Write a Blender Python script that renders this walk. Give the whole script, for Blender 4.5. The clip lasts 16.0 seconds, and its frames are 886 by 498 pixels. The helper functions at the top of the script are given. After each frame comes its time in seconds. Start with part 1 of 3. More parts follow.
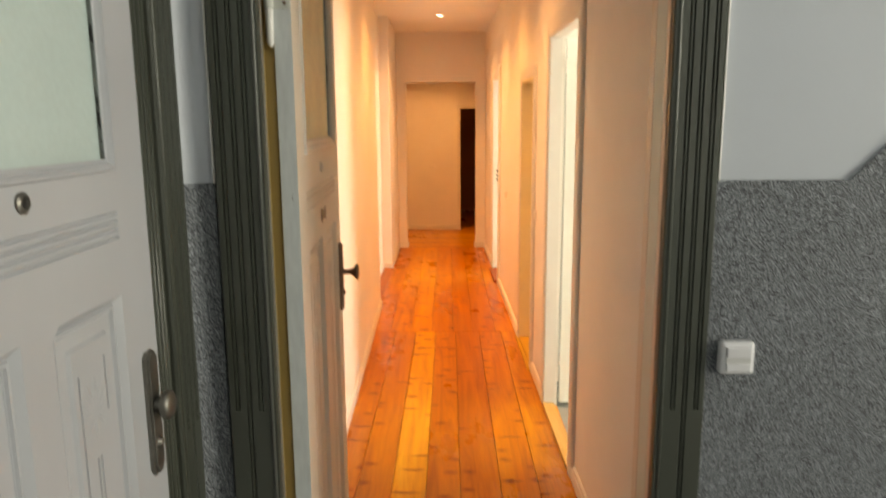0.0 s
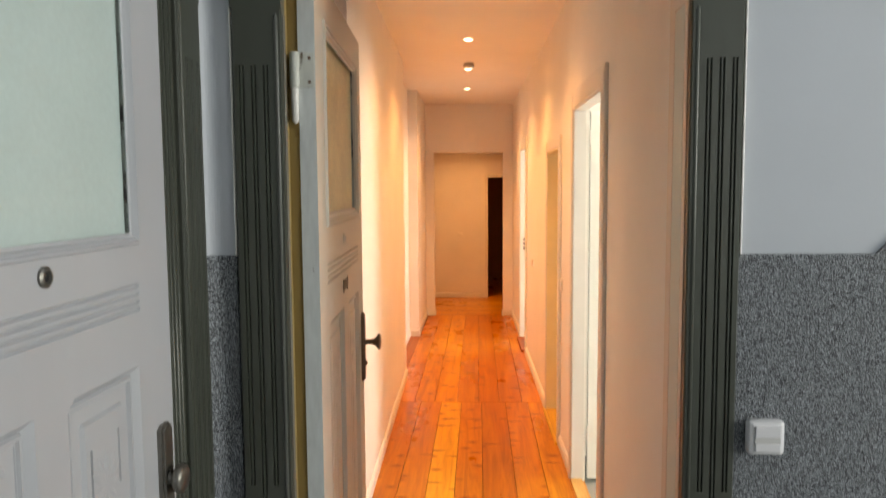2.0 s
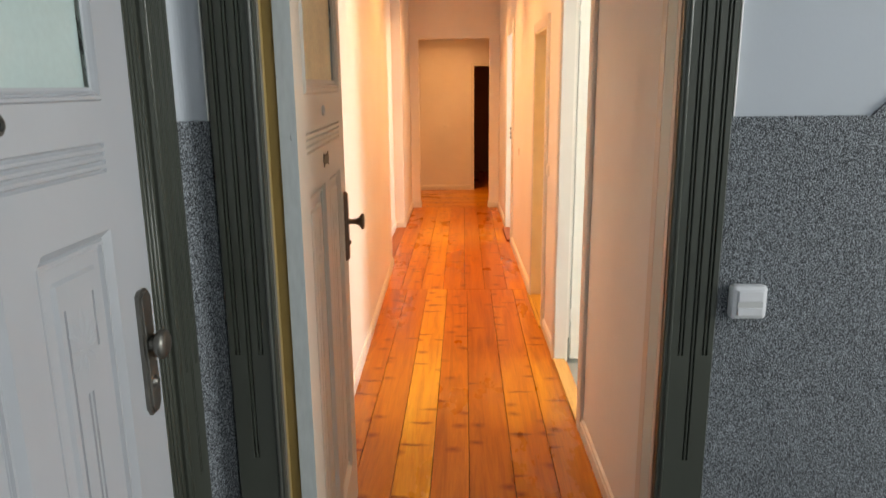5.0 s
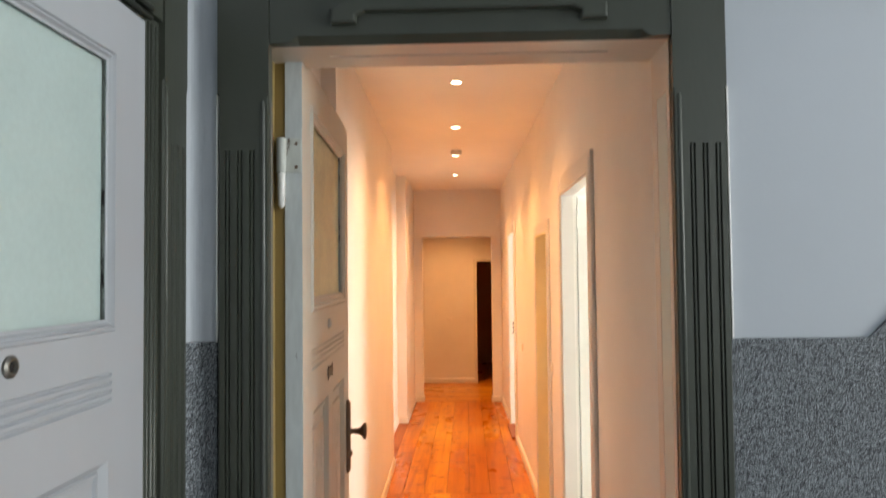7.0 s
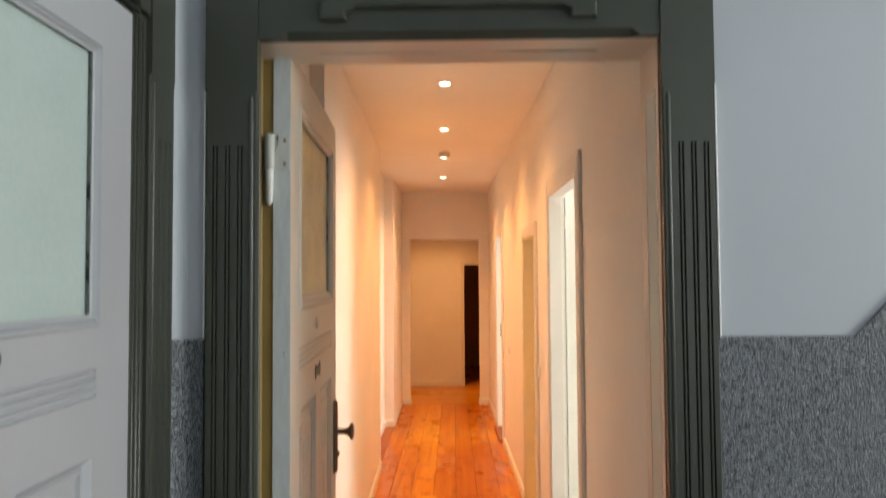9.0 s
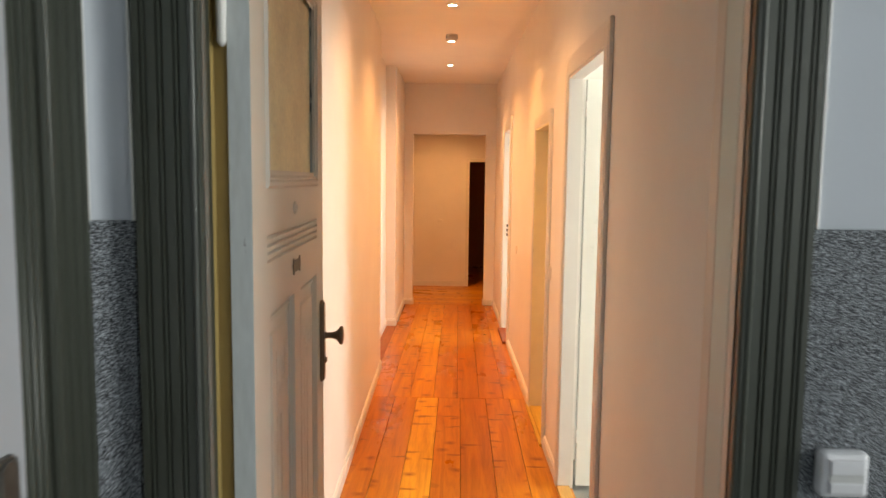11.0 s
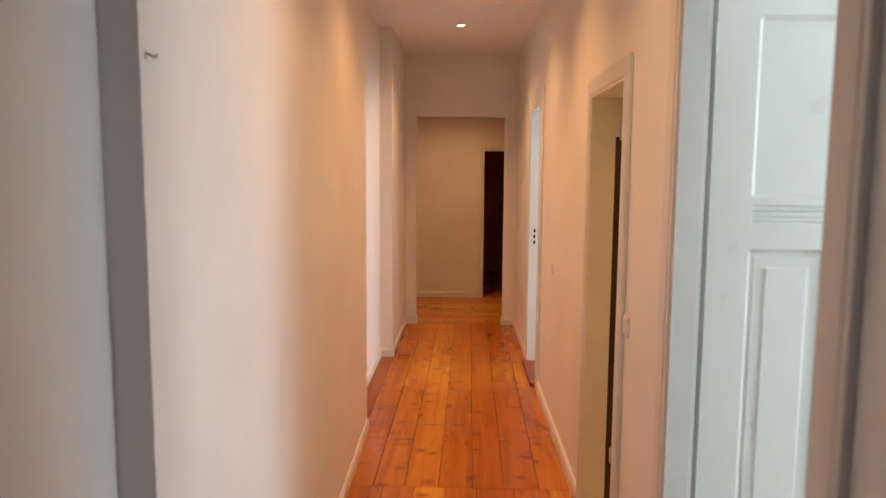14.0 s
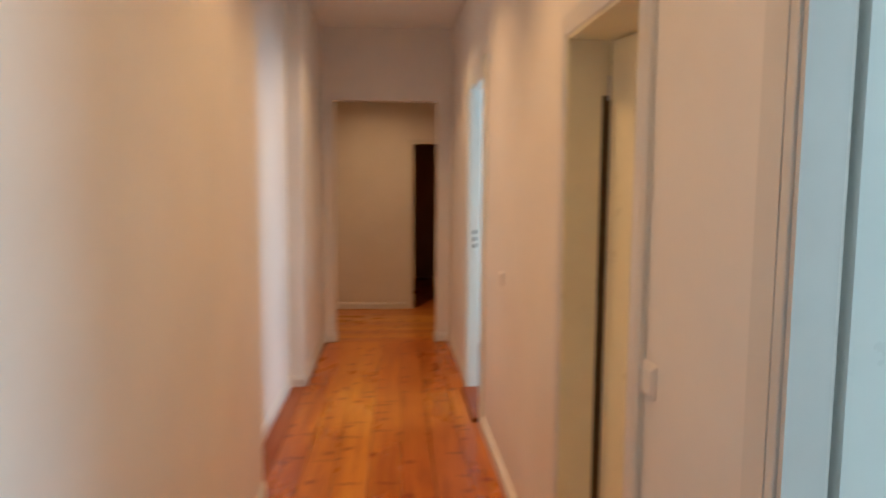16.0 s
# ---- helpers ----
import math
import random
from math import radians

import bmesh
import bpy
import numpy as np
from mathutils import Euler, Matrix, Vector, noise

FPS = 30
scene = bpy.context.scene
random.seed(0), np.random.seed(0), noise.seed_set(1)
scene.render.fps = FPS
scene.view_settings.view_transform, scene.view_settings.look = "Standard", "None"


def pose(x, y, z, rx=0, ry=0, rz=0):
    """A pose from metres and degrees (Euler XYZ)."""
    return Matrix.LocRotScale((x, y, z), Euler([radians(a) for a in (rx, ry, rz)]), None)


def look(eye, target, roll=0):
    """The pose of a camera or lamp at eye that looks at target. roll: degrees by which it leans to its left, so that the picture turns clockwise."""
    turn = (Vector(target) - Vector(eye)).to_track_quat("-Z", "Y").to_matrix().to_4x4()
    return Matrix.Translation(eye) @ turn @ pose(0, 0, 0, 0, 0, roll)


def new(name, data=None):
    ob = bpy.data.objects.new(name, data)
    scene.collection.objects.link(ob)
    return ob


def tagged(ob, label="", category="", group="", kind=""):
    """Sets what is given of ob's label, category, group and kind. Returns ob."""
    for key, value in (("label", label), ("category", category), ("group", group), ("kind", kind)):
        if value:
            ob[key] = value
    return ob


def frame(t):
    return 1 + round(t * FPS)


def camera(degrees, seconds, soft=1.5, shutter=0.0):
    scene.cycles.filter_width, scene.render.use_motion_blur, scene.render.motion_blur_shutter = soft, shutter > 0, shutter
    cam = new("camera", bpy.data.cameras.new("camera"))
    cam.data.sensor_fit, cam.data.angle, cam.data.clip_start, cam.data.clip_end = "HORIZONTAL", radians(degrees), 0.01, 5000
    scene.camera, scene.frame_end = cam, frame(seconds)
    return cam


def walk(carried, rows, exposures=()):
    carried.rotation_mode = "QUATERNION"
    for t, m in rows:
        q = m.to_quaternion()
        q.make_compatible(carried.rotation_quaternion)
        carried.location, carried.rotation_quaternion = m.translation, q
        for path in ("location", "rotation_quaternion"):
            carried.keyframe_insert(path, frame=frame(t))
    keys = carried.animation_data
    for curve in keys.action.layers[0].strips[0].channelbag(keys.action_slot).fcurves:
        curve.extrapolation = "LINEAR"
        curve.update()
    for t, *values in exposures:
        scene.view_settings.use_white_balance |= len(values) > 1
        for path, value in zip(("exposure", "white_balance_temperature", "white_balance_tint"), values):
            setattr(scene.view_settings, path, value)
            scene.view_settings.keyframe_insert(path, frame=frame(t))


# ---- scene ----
cam = camera(64.4, 16.0, shutter=0.8)
PATH = [
    (0, (0.099, -1.601, 1.734), (0.08, 0.368, 1.381), -0.4),
    (0.5, (0.114, -1.602, 1.753), (0.028, 0.384, 1.529), -0.5),
    (1, (0.122, -1.604, 1.76), (0.038, 0.391, 1.637), -0.2),
    (1.5, (0.118, -1.605, 1.758), (0.033, 0.39, 1.639), -0.1),
    (2, (0.124, -1.6, 1.747), (0.023, 0.391, 1.583), -0.4),
    (2.5, (0.127, -1.586, 1.716), (0.039, 0.389, 1.41), -0.6),
    (3, (0.128, -1.572, 1.682), (0.023, 0.372, 1.225), -1.0),
    (3.2, (0.129, -1.567, 1.669), (0.037, 0.36, 1.142), -1.0),
    (5.3, (0.129, -1.561, 1.675), (0.068, 0.396, 1.265), -0.6),
    (5.5, (0.128, -1.56, 1.683), (0.058, 0.405, 1.32), -0.9),
    (6, (0.121, -1.561, 1.705), (0.047, 0.43, 1.526), -0.6),
    (6.5, (0.122, -1.568, 1.729), (0.029, 0.43, 1.687), -1.0),
    (7, (0.128, -1.572, 1.747), (0.06, 0.426, 1.821), -0.6),
    (7.5, (0.128, -1.577, 1.761), (0.08, 0.414, 1.946), -0.4),
    (8, (0.127, -1.583, 1.766), (0.09, 0.4, 2.017), -0.4),
    (8.5, (0.125, -1.58, 1.759), (0.092, 0.409, 1.965), -0.4),
    (9, (0.124, -1.567, 1.733), (0.092, 0.431, 1.817), -0.4),
    (9.5, (0.116, -1.551, 1.69), (0.073, 0.445, 1.577), -0.2),
    (9.7, (0.117, -1.537, 1.676), (0.074, 0.455, 1.5), 0.1),
    (12, (0.098, -0.704, 1.675), (0.058, 1.286, 1.478), 0.8),
    (12.5, (0.061, -0.428, 1.679), (0.058, 1.566, 1.525), -0.1),
    (13, (0.081, -0.088, 1.668), (0.037, 1.906, 1.525), -1.1),
    (13.5, (0.113, 0.214, 1.671), (0.018, 2.199, 1.447), 0.1),
    (14, (0.093, 0.512, 1.679), (0.018, 2.499, 1.462), 0.4),
    (14.5, (0.079, 0.758, 1.659), (0.014, 2.745, 1.445), 0.1),
    (15, (0.096, 1.041, 1.634), (-0.033, 3.031, 1.48), -0.2),
    (15.5, (0.106, 1.251, 1.599), (-0.022, 3.232, 1.355), 0.3),
    (16, (0.101, 1.552, 1.58), (0.228, 3.537, 1.375), 0.4),
]
walk(cam, [(t, look(eye, target, roll)) for t, eye, target, roll in PATH],
     [(0, 0.35, 8600, 7), (1, 0.35, 7800, 9), (2, 0.35, 7500, 9), (3, 0.3, 7100, 9), (6, 0.35, 7000, 8), (7, 0.38, 6950, 8), (8, 0.42, 6950, 8), (9, 0.25, 7150, 8), (9.7, 0.22, 7300, 8), (12, 0.2, 7000, 7), (12.5, 0.03, 7050, 7), (13.5, -0.32, 6150, 6), (14, -0.49, 5650, 5), (14.5, -0.69, 5450, 4), (15, -0.70, 5080, 2), (15.5, -0.70, 4950, -3), (16, -0.66, 4800, -7)])

# ---- world and large lights ----
world = bpy.data.worlds.new("world")
scene.world = world
world.use_nodes = True
wn = world.node_tree
sky = wn.nodes.new("ShaderNodeTexSky")
sky.sky_type, sky.sun_disc = "NISHITA", False
sky.sun_elevation, sky.sun_rotation = radians(35), radians(200)
wn.links.new(sky.outputs[0], wn.nodes["Background"].inputs[0])
wn.nodes["Background"].inputs[1].default_value = 0.08

DAY = (0.90, 0.96, 1.0)
WARM = (1.0, 0.46, 0.165)


def window_light(name, m, w, h, watts, colour=DAY):
    data = bpy.data.lights.new(name, "AREA")
    data.shape, data.size, data.size_y, data.energy, data.color = "RECTANGLE", w, h, watts, colour
    ob = new(name, data)
    ob.matrix_world = m
    return ob


def spot_light(x, y, z, watts):
    data = bpy.data.lights.new("downlight_lamp", "SPOT")
    data.energy, data.color, data.spot_size, data.spot_blend, data.shadow_soft_size = watts, WARM, radians(128), 1.0, 0.09
    ob = new("downlight_lamp", data)
    ob.matrix_world = pose(x, y, z)
    return ob


CEIL = 2.935
LAMPS = [(0.075, 2.72), (0.049, 4.05), (0.028, 5.38), (0.0, 6.72)]
for lx, ly in LAMPS:
    spot_light(lx, ly, CEIL - 0.03, 66 if ly < 3 else 98)
spot_light(-0.1, 8.95, CEIL - 0.03, 125)
window_light("stairwell_daylight", look((4.92, -1.4, 2.0), (0, -1.1, 1.7)), 1.5, 1.9, 131)
window_light("stairwell_rear_daylight", look((3.2, -3.52, 2.5), (0.3, 0, 1.7)), 1.4, 1.7, 16)
window_light("bright_room_daylight", look((4.15, 1.75, 1.6), (0, 1.95, 1.5)), 1.5, 1.7, 106, (0.98, 1.0, 0.98))
window_light("back_room_daylight", look((4.15, 6.5, 1.6), (0, 6.5, 1.5)), 1.4, 1.7, 120, (0.95, 0.98, 1.0))

# ---- materials ----


class Nodes:
    def __init__(self, name):
        self.mat = bpy.data.materials.new(name)
        self.mat.use_nodes = True
        self.t = self.mat.node_tree
        self.bsdf = self.t.nodes["Principled BSDF"]

    def add(self, kind, **values):
        n = self.t.nodes.new(kind)
        for key, value in values.items():
            n.inputs[key.replace("_", " ")].default_value = value
        return n

    def join(self, a, b):
        self.t.links.new(a, b)

    def coords(self, scale=(1, 1, 1)):
        c = self.add("ShaderNodeTexCoord")
        m = self.add("ShaderNodeMapping")
        m.inputs["Scale"].default_value = scale
        self.join(c.outputs["Object"], m.inputs["Vector"])
        return m

    def ramp(self, source, stops):
        r = self.add("ShaderNodeValToRGB")
        e = r.color_ramp.elements
        while len(e) < len(stops):
            e.new(0.5)
        for i, (p, c) in enumerate(stops):
            e[i].position, e[i].color = p, (*c, 1)
        self.join(source, r.inputs["Fac"])
        return r

    def bump(self, height, strength, distance):
        b = self.add("ShaderNodeBump", Strength=strength, Distance=distance)
        self.join(height, b.inputs["Height"])
        self.join(b.outputs["Normal"], self.bsdf.inputs["Normal"])


def shade(c, k):
    return tuple(min(1, v * k) for v in c)


def paint(name, colour, rough=0.5, vary=0.08, scale=2.0, grain=180.0, relief=0.08, metal=0.0, stretch=(1, 1, 1), spec=0.5):
    """Painted or plastered surface: broad unevenness, fine grain, slight relief."""
    n = Nodes(name)
    c = n.coords(stretch)
    big = n.add("ShaderNodeTexNoise", Scale=scale, Detail=5.0, Roughness=0.6)
    fine = n.add("ShaderNodeTexNoise", Scale=grain, Detail=3.0)
    for x in (big, fine):
        n.join(c.outputs[0], x.inputs["Vector"])
    r = n.ramp(big.outputs[0], [(0.3, shade(colour, 1 - vary)), (0.7, shade(colour, 1 + vary * 0.6))])
    n.join(r.outputs[0], n.bsdf.inputs["Base Color"])
    rr = n.add("ShaderNodeMapRange", From_Min=0.3, From_Max=0.7, To_Min=rough - 0.06, To_Max=rough + 0.08)
    n.join(big.outputs[0], rr.inputs[0])
    n.join(rr.outputs[0], n.bsdf.inputs["Roughness"])
    n.bsdf.inputs["Metallic"].default_value = metal
    n.bsdf.inputs["Specular IOR Level"].default_value = spec
    n.bump(fine.outputs[0], relief, 0.003)
    return n.mat


def chipped(name, colour, under, rough=0.45, amount=0.62):
    """Old gloss paint with small chips and brush streaks."""
    n = Nodes(name)
    c = n.coords((1, 1, 0.25))
    streak = n.add("ShaderNodeTexNoise", Scale=60.0, Detail=6.0, Roughness=0.6)
    chip = n.add("ShaderNodeTexNoise", Scale=22.0, Detail=8.0, Roughness=0.75)
    for x in (streak, chip):
        n.join(c.outputs[0], x.inputs["Vector"])
    base = n.ramp(streak.outputs[0], [(0.3, shade(colour, 0.9)), (0.7, shade(colour, 1.06))])
    mask = n.ramp(chip.outputs[0], [(amount, (0, 0, 0)), (amount + 0.02, (1, 1, 1))])
    mix = n.add("ShaderNodeMix")
    mix.data_type = "RGBA"
    n.join(mask.outputs[0], mix.inputs["Factor"])
    n.join(base.outputs[0], mix.inputs["A"])
    mix.inputs["B"].default_value = (*under, 1)
    n.join(mix.outputs["Result"], n.bsdf.inputs["Base Color"])
    n.bsdf.inputs["Roughness"].default_value = rough
    n.bump(streak.outputs[0], 0.12, 0.004)
    return n.mat


def speckled(name):
    """Coloured-chip plaster of black, grey and pale grains."""
    n = Nodes(name)
    c = n.coords()
    v = n.add("ShaderNodeTexNoise", Scale=400.0, Detail=1.0, Roughness=0.6)
    w = n.add("ShaderNodeTexVoronoi", Scale=420.0)
    broad = n.add("ShaderNodeTexNoise", Scale=3.0, Detail=4.0)
    for x in (v, w, broad):
        n.join(c.outputs[0], x.inputs["Vector"])
    a = n.ramp(v.outputs[0], [(0.41, (0.016, 0.018, 0.022)), (0.5, (0.14, 0.16, 0.18)), (0.595, (0.54, 0.58, 0.62))])
    b = n.ramp(w.outputs["Color"], [(0.1, (0.35, 0.35, 0.36)), (0.8, (1, 1, 1))])
    d = n.ramp(broad.outputs[0], [(0.3, (0.76, 0.76, 0.76)), (0.7, (0.87, 0.87, 0.87))])
    last = a.outputs[0]
    for other in (b, d):
        m = n.add("ShaderNodeMix")
        m.data_type, m.blend_type = "RGBA", "MULTIPLY"
        m.inputs["Factor"].default_value = 1
        n.join(last, m.inputs["A"])
        n.join(other.outputs[0], m.inputs["B"])
        last = m.outputs["Result"]
    n.join(last, n.bsdf.inputs["Base Color"])
    n.bsdf.inputs["Roughness"].default_value = 0.7
    n.bump(v.outputs[0], 0.5, 0.004)
    return n.mat


def wood(name, dark, mid, light, along="y", rough=0.28, knots=True, seed_shift=40.0):
    """Varnished softwood boards, each board its own tone, with grain, knots and cracks."""
    n = Nodes(name)
    tex = n.add("ShaderNodeTexCoord")
    info = n.add("ShaderNodeObjectInfo")
    off = n.add("ShaderNodeVectorMath")
    off.operation = "SCALE"
    off.inputs[0].default_value = (3.0, 7.0, 5.0)
    mul = n.add("ShaderNodeMath")
    mul.operation = "MULTIPLY"
    mul.inputs[1].default_value = seed_shift
    n.join(info.outputs["Random"], mul.inputs[0])
    n.join(mul.outputs[0], off.inputs["Scale"])
    plus = n.add("ShaderNodeVectorMath")
    n.join(tex.outputs["Object"], plus.inputs[0])
    n.join(off.outputs[0], plus.inputs[1])
    long = {"y": (1, 0.06, 1), "x": (0.06, 1, 1), "z": (1, 1, 0.06)}[along]
    short = {"y": (1, 0.42, 1), "x": (0.42, 1, 1), "z": (1, 1, 0.42)}[along]
    m1, m2 = n.add("ShaderNodeMapping"), n.add("ShaderNodeMapping")
    m1.inputs["Scale"].default_value, m2.inputs["Scale"].default_value = long, short
    for m in (m1, m2):
        n.join(plus.outputs[0], m.inputs["Vector"])
    m4 = n.add("ShaderNodeMapping")
    m4.inputs["Scale"].default_value = {"y": (1, 1.25, 1), "x": (1.25, 1, 1), "z": (1, 1, 1.25)}[along]
    warp = n.add("ShaderNodeTexNoise", Scale=14.0, Detail=6.0, Roughness=0.62, Distortion=1.2)
    fine = n.add("ShaderNodeTexNoise", Scale=120.0, Detail=4.0, Roughness=0.6)
    patch = n.add("ShaderNodeTexNoise", Scale=2.2, Detail=5.0, Roughness=0.65)
    knot = n.add("ShaderNodeTexVoronoi", Scale=4.2, Randomness=1.0)
    knot.voronoi_dimensions = "2D"
    n.join(m1.outputs[0], warp.inputs["Vector"])
    n.join(m1.outputs[0], fine.inputs["Vector"])
    n.join(m2.outputs[0], patch.inputs["Vector"])
    n.join(m4.outputs[0], knot.inputs["Vector"])
    grain = n.ramp(warp.outputs[0], [(0.28, dark), (0.5, mid), (0.72, light)])
    tone = n.ramp(info.outputs["Random"], [(0.0, (0.78, 0.60, 0.5)), (0.35, (0.98, 0.9, 0.8)), (0.6, (0.86, 0.70, 0.6)), (1.0, (1.12, 1.25, 1.3))])
    stain = n.ramp(patch.outputs[0], [(0.3, (0.86, 0.80, 0.72)), (0.6, (1, 1, 1))])
    spot = n.ramp(knot.outputs["Distance"], [(0.03, (0.42, 0.24, 0.14)), (0.08, (0.66, 0.50, 0.40)), (0.20, (1, 1, 1))])
    cell = n.add("ShaderNodeSeparateColor")
    n.join(knot.outputs["Color"], cell.inputs[0])
    keep = n.ramp(cell.outputs[0], [(0.40, (1, 1, 1)), (0.44, (0, 0, 0))])
    rare = n.add("ShaderNodeMix")
    rare.data_type, rare.blend_type = "RGBA", "LIGHTEN"
    rare.inputs["Factor"].default_value = 1
    n.join(spot.outputs[0], rare.inputs["A"])
    n.join(keep.outputs[0], rare.inputs["B"])
    m3 = n.add("ShaderNodeMapping")
    m3.inputs["Scale"].default_value = {"y": (9.0, 7.5, 1), "x": (7.5, 9.0, 1), "z": (9.0, 1, 7.5)}[along]
    bend = n.add("ShaderNodeTexNoise", Scale=9.0, Detail=3.0)
    wob = n.add("ShaderNodeVectorMath")
    wob.operation = "MULTIPLY_ADD"
    wob.inputs[1].default_value = (0.06, 0.06, 0.06)
    n.join(tex.outputs["Object"], bend.inputs["Vector"])
    n.join(bend.outputs["Color"], wob.inputs[0])
    n.join(plus.outputs[0], wob.inputs[2])
    n.join(wob.outputs[0], m3.inputs["Vector"])
    n.join(wob.outputs[0], m4.inputs["Vector"])
    line = n.add("ShaderNodeTexVoronoi", Scale=1.0)
    line.voronoi_dimensions = "2D"
    sq = n.add("ShaderNodeMapping")
    n.join(m3.outputs[0], sq.inputs["Vector"])
    sq.inputs["Scale"].default_value = {"y": (0.15, 1.0, 1), "x": (1.0, 0.15, 1), "z": (0.20, 1, 1.0)}[along]
    n.join(sq.outputs[0], line.inputs["Vector"])
    crack = n.ramp(line.outputs["Distance"], [(0.05, (0.44, 0.26, 0.16)), (0.115, (1, 1, 1))])
    cell2 = n.add("ShaderNodeSeparateColor")
    n.join(line.outputs["Color"], cell2.inputs[0])
    keep2 = n.ramp(cell2.outputs[0], [(0.25, (1, 1, 1)), (0.28, (0, 0, 0))])
    few = n.add("ShaderNodeMix")
    few.data_type, few.blend_type = "RGBA", "LIGHTEN"
    few.inputs["Factor"].default_value = 1
    n.join(crack.outputs[0], few.inputs["A"])
    n.join(keep2.outputs[0], few.inputs["B"])
    thin = n.ramp(fine.outputs[0], [(0.3, (0.86, 0.84, 0.8)), (0.6, (1, 1, 1))])
    last = grain.outputs[0]
    marks = (rare.outputs["Result"], few.outputs["Result"]) if knots else ()
    for other in (tone.outputs[0], stain.outputs[0], thin.outputs[0]) + marks:
        m = n.add("ShaderNodeMix")
        m.data_type, m.blend_type = "RGBA", "MULTIPLY"
        m.inputs["Factor"].default_value = 1
        n.join(last, m.inputs["A"])
        n.join(other, m.inputs["B"])
        last = m.outputs["Result"]
    n.join(last, n.bsdf.inputs["Base Color"])
    rr = n.add("ShaderNodeMapRange", From_Min=0.3, From_Max=0.7, To_Min=rough - 0.05, To_Max=rough + 0.12)
    n.join(patch.outputs[0], rr.inputs[0])
    n.join(rr.outputs[0], n.bsdf.inputs["Roughness"])
    n.bsdf.inputs["Specular IOR Level"].default_value = 0.32
    n.bump(warp.outputs[0], 0.06, 0.004)
    return n.mat


def textured_glass(name, colour, rough=0.45, vary=0.12, ripple=0.6):
    """Rippled obscure glass, dirty at the rim."""
    n = Nodes(name)
    c = n.coords()
    a = n.add("ShaderNodeTexNoise", Scale=70.0, Detail=4.0, Roughness=0.6)
    b = n.add("ShaderNodeTexNoise", Scale=6.0, Detail=3.0)
    for x in (a, b):
        n.join(c.outputs[0], x.inputs["Vector"])
    r = n.ramp(b.outputs[0], [(0.3, shade(colour, 1 - vary)), (0.7, shade(colour, 1 + vary))])
    tint = n.ramp(a.outputs[0], [(0.3, shade((1, 1, 1), 1 - 1.4 * vary)), (0.65, (1, 1, 1))])
    mix = n.add("ShaderNodeMix")
    mix.data_type, mix.blend_type = "RGBA", "MULTIPLY"
    mix.inputs["Factor"].default_value = 1
    n.join(r.outputs[0], mix.inputs["A"])
    n.join(tint.outputs[0], mix.inputs["B"])
    n.join(mix.outputs["Result"], n.bsdf.inputs["Base Color"])
    n.bsdf.inputs["Roughness"].default_value = rough
    n.bsdf.inputs["Specular IOR Level"].default_value = 0.25
    n.bsdf.inputs["Transmission Weight"].default_value = 0.06
    n.bump(a.outputs[0], ripple, 0.004)
    return n.mat


def glowing(name, colour, strength):
    n = Nodes(name)
    n.bsdf.inputs["Emission Color"].default_value = (*colour, 1)
    n.bsdf.inputs["Emission Strength"].default_value = strength
    return n.mat


M_WALL = paint("corridor wall paint", (0.86, 0.83, 0.79), 0.62, 0.05, 1.6, 160, 0.10)
M_CEIL = paint("ceiling paint", (0.92, 0.90, 0.85), 0.7, 0.04, 1.2, 120, 0.06)
M_STAIR = paint("stairwell wall paint", (0.475, 0.507, 0.55), 0.6, 0.05, 1.2, 90, 0.08)
M_SPECK = speckled("speckled chip plaster")
M_OLIVE = paint("dark olive grey gloss paint", (0.056, 0.061, 0.048), 0.34, 0.12, 5, 90, 0.10, stretch=(1, 1, 0.35))
M_DOOR = paint("pale grey door gloss", (0.425, 0.438, 0.465), 0.42, 0.06, 4, 70, 0.07, stretch=(1, 1, 0.3))
# Grey gloss with the warm corridor light mixed into the colour.
M_LEAF = paint("grey door gloss tinted by warm light", (0.58, 0.54, 0.465), 0.42, 0.07, 4, 70, 0.07, stretch=(1, 1, 0.3))
M_LABEL = paint("pale grey label plastic", (0.55, 0.55, 0.54), 0.4, 0.03)
M_EDGE = chipped("old pale blue grey edge paint", (0.60, 0.63, 0.62), (0.14, 0.12, 0.10), amount=0.66)
M_HINGE = chipped("chipped pale hinge paint", (0.60, 0.61, 0.56), (0.13, 0.10, 0.07), amount=0.60)
M_STRIP = paint("pale grey green strip paint", (0.66, 0.68, 0.60), 0.4, 0.06, 5, 80, 0.05)
M_PUTTY = chipped("dirty cracked putty", (0.34, 0.36, 0.32), (0.05, 0.045, 0.04), amount=0.50)
M_OCHRE = paint("ochre lining paint", (0.42, 0.30, 0.11), 0.45, 0.10, 5, 90, 0.08)
M_LINING = paint("cream lining gloss", (0.72, 0.62, 0.52), 0.34, 0.05, 4, 80, 0.05)
M_TRIM = paint("white trim gloss", (0.78, 0.76, 0.72), 0.35, 0.04, 5, 80, 0.05)
M_CREAM = paint("cream yellow door gloss", (0.92, 0.87, 0.62), 0.32, 0.05, 5, 80, 0.05)
M_WHITE = paint("white door gloss", (0.84, 0.86, 0.82), 0.32, 0.03, 5, 80, 0.05)
M_PLASTIC = paint("white switch plastic", (0.67, 0.67, 0.69), 0.35, 0.02, 20, 200, 0.02)
M_COVER = paint("cream cover plastic", (0.84, 0.81, 0.77), 0.35, 0.02, 20, 200, 0.02)
M_BRONZE = paint("dark bronze fitting", (0.20, 0.13, 0.085), 0.40, 0.2, 30, 200, 0.1, metal=0.6)
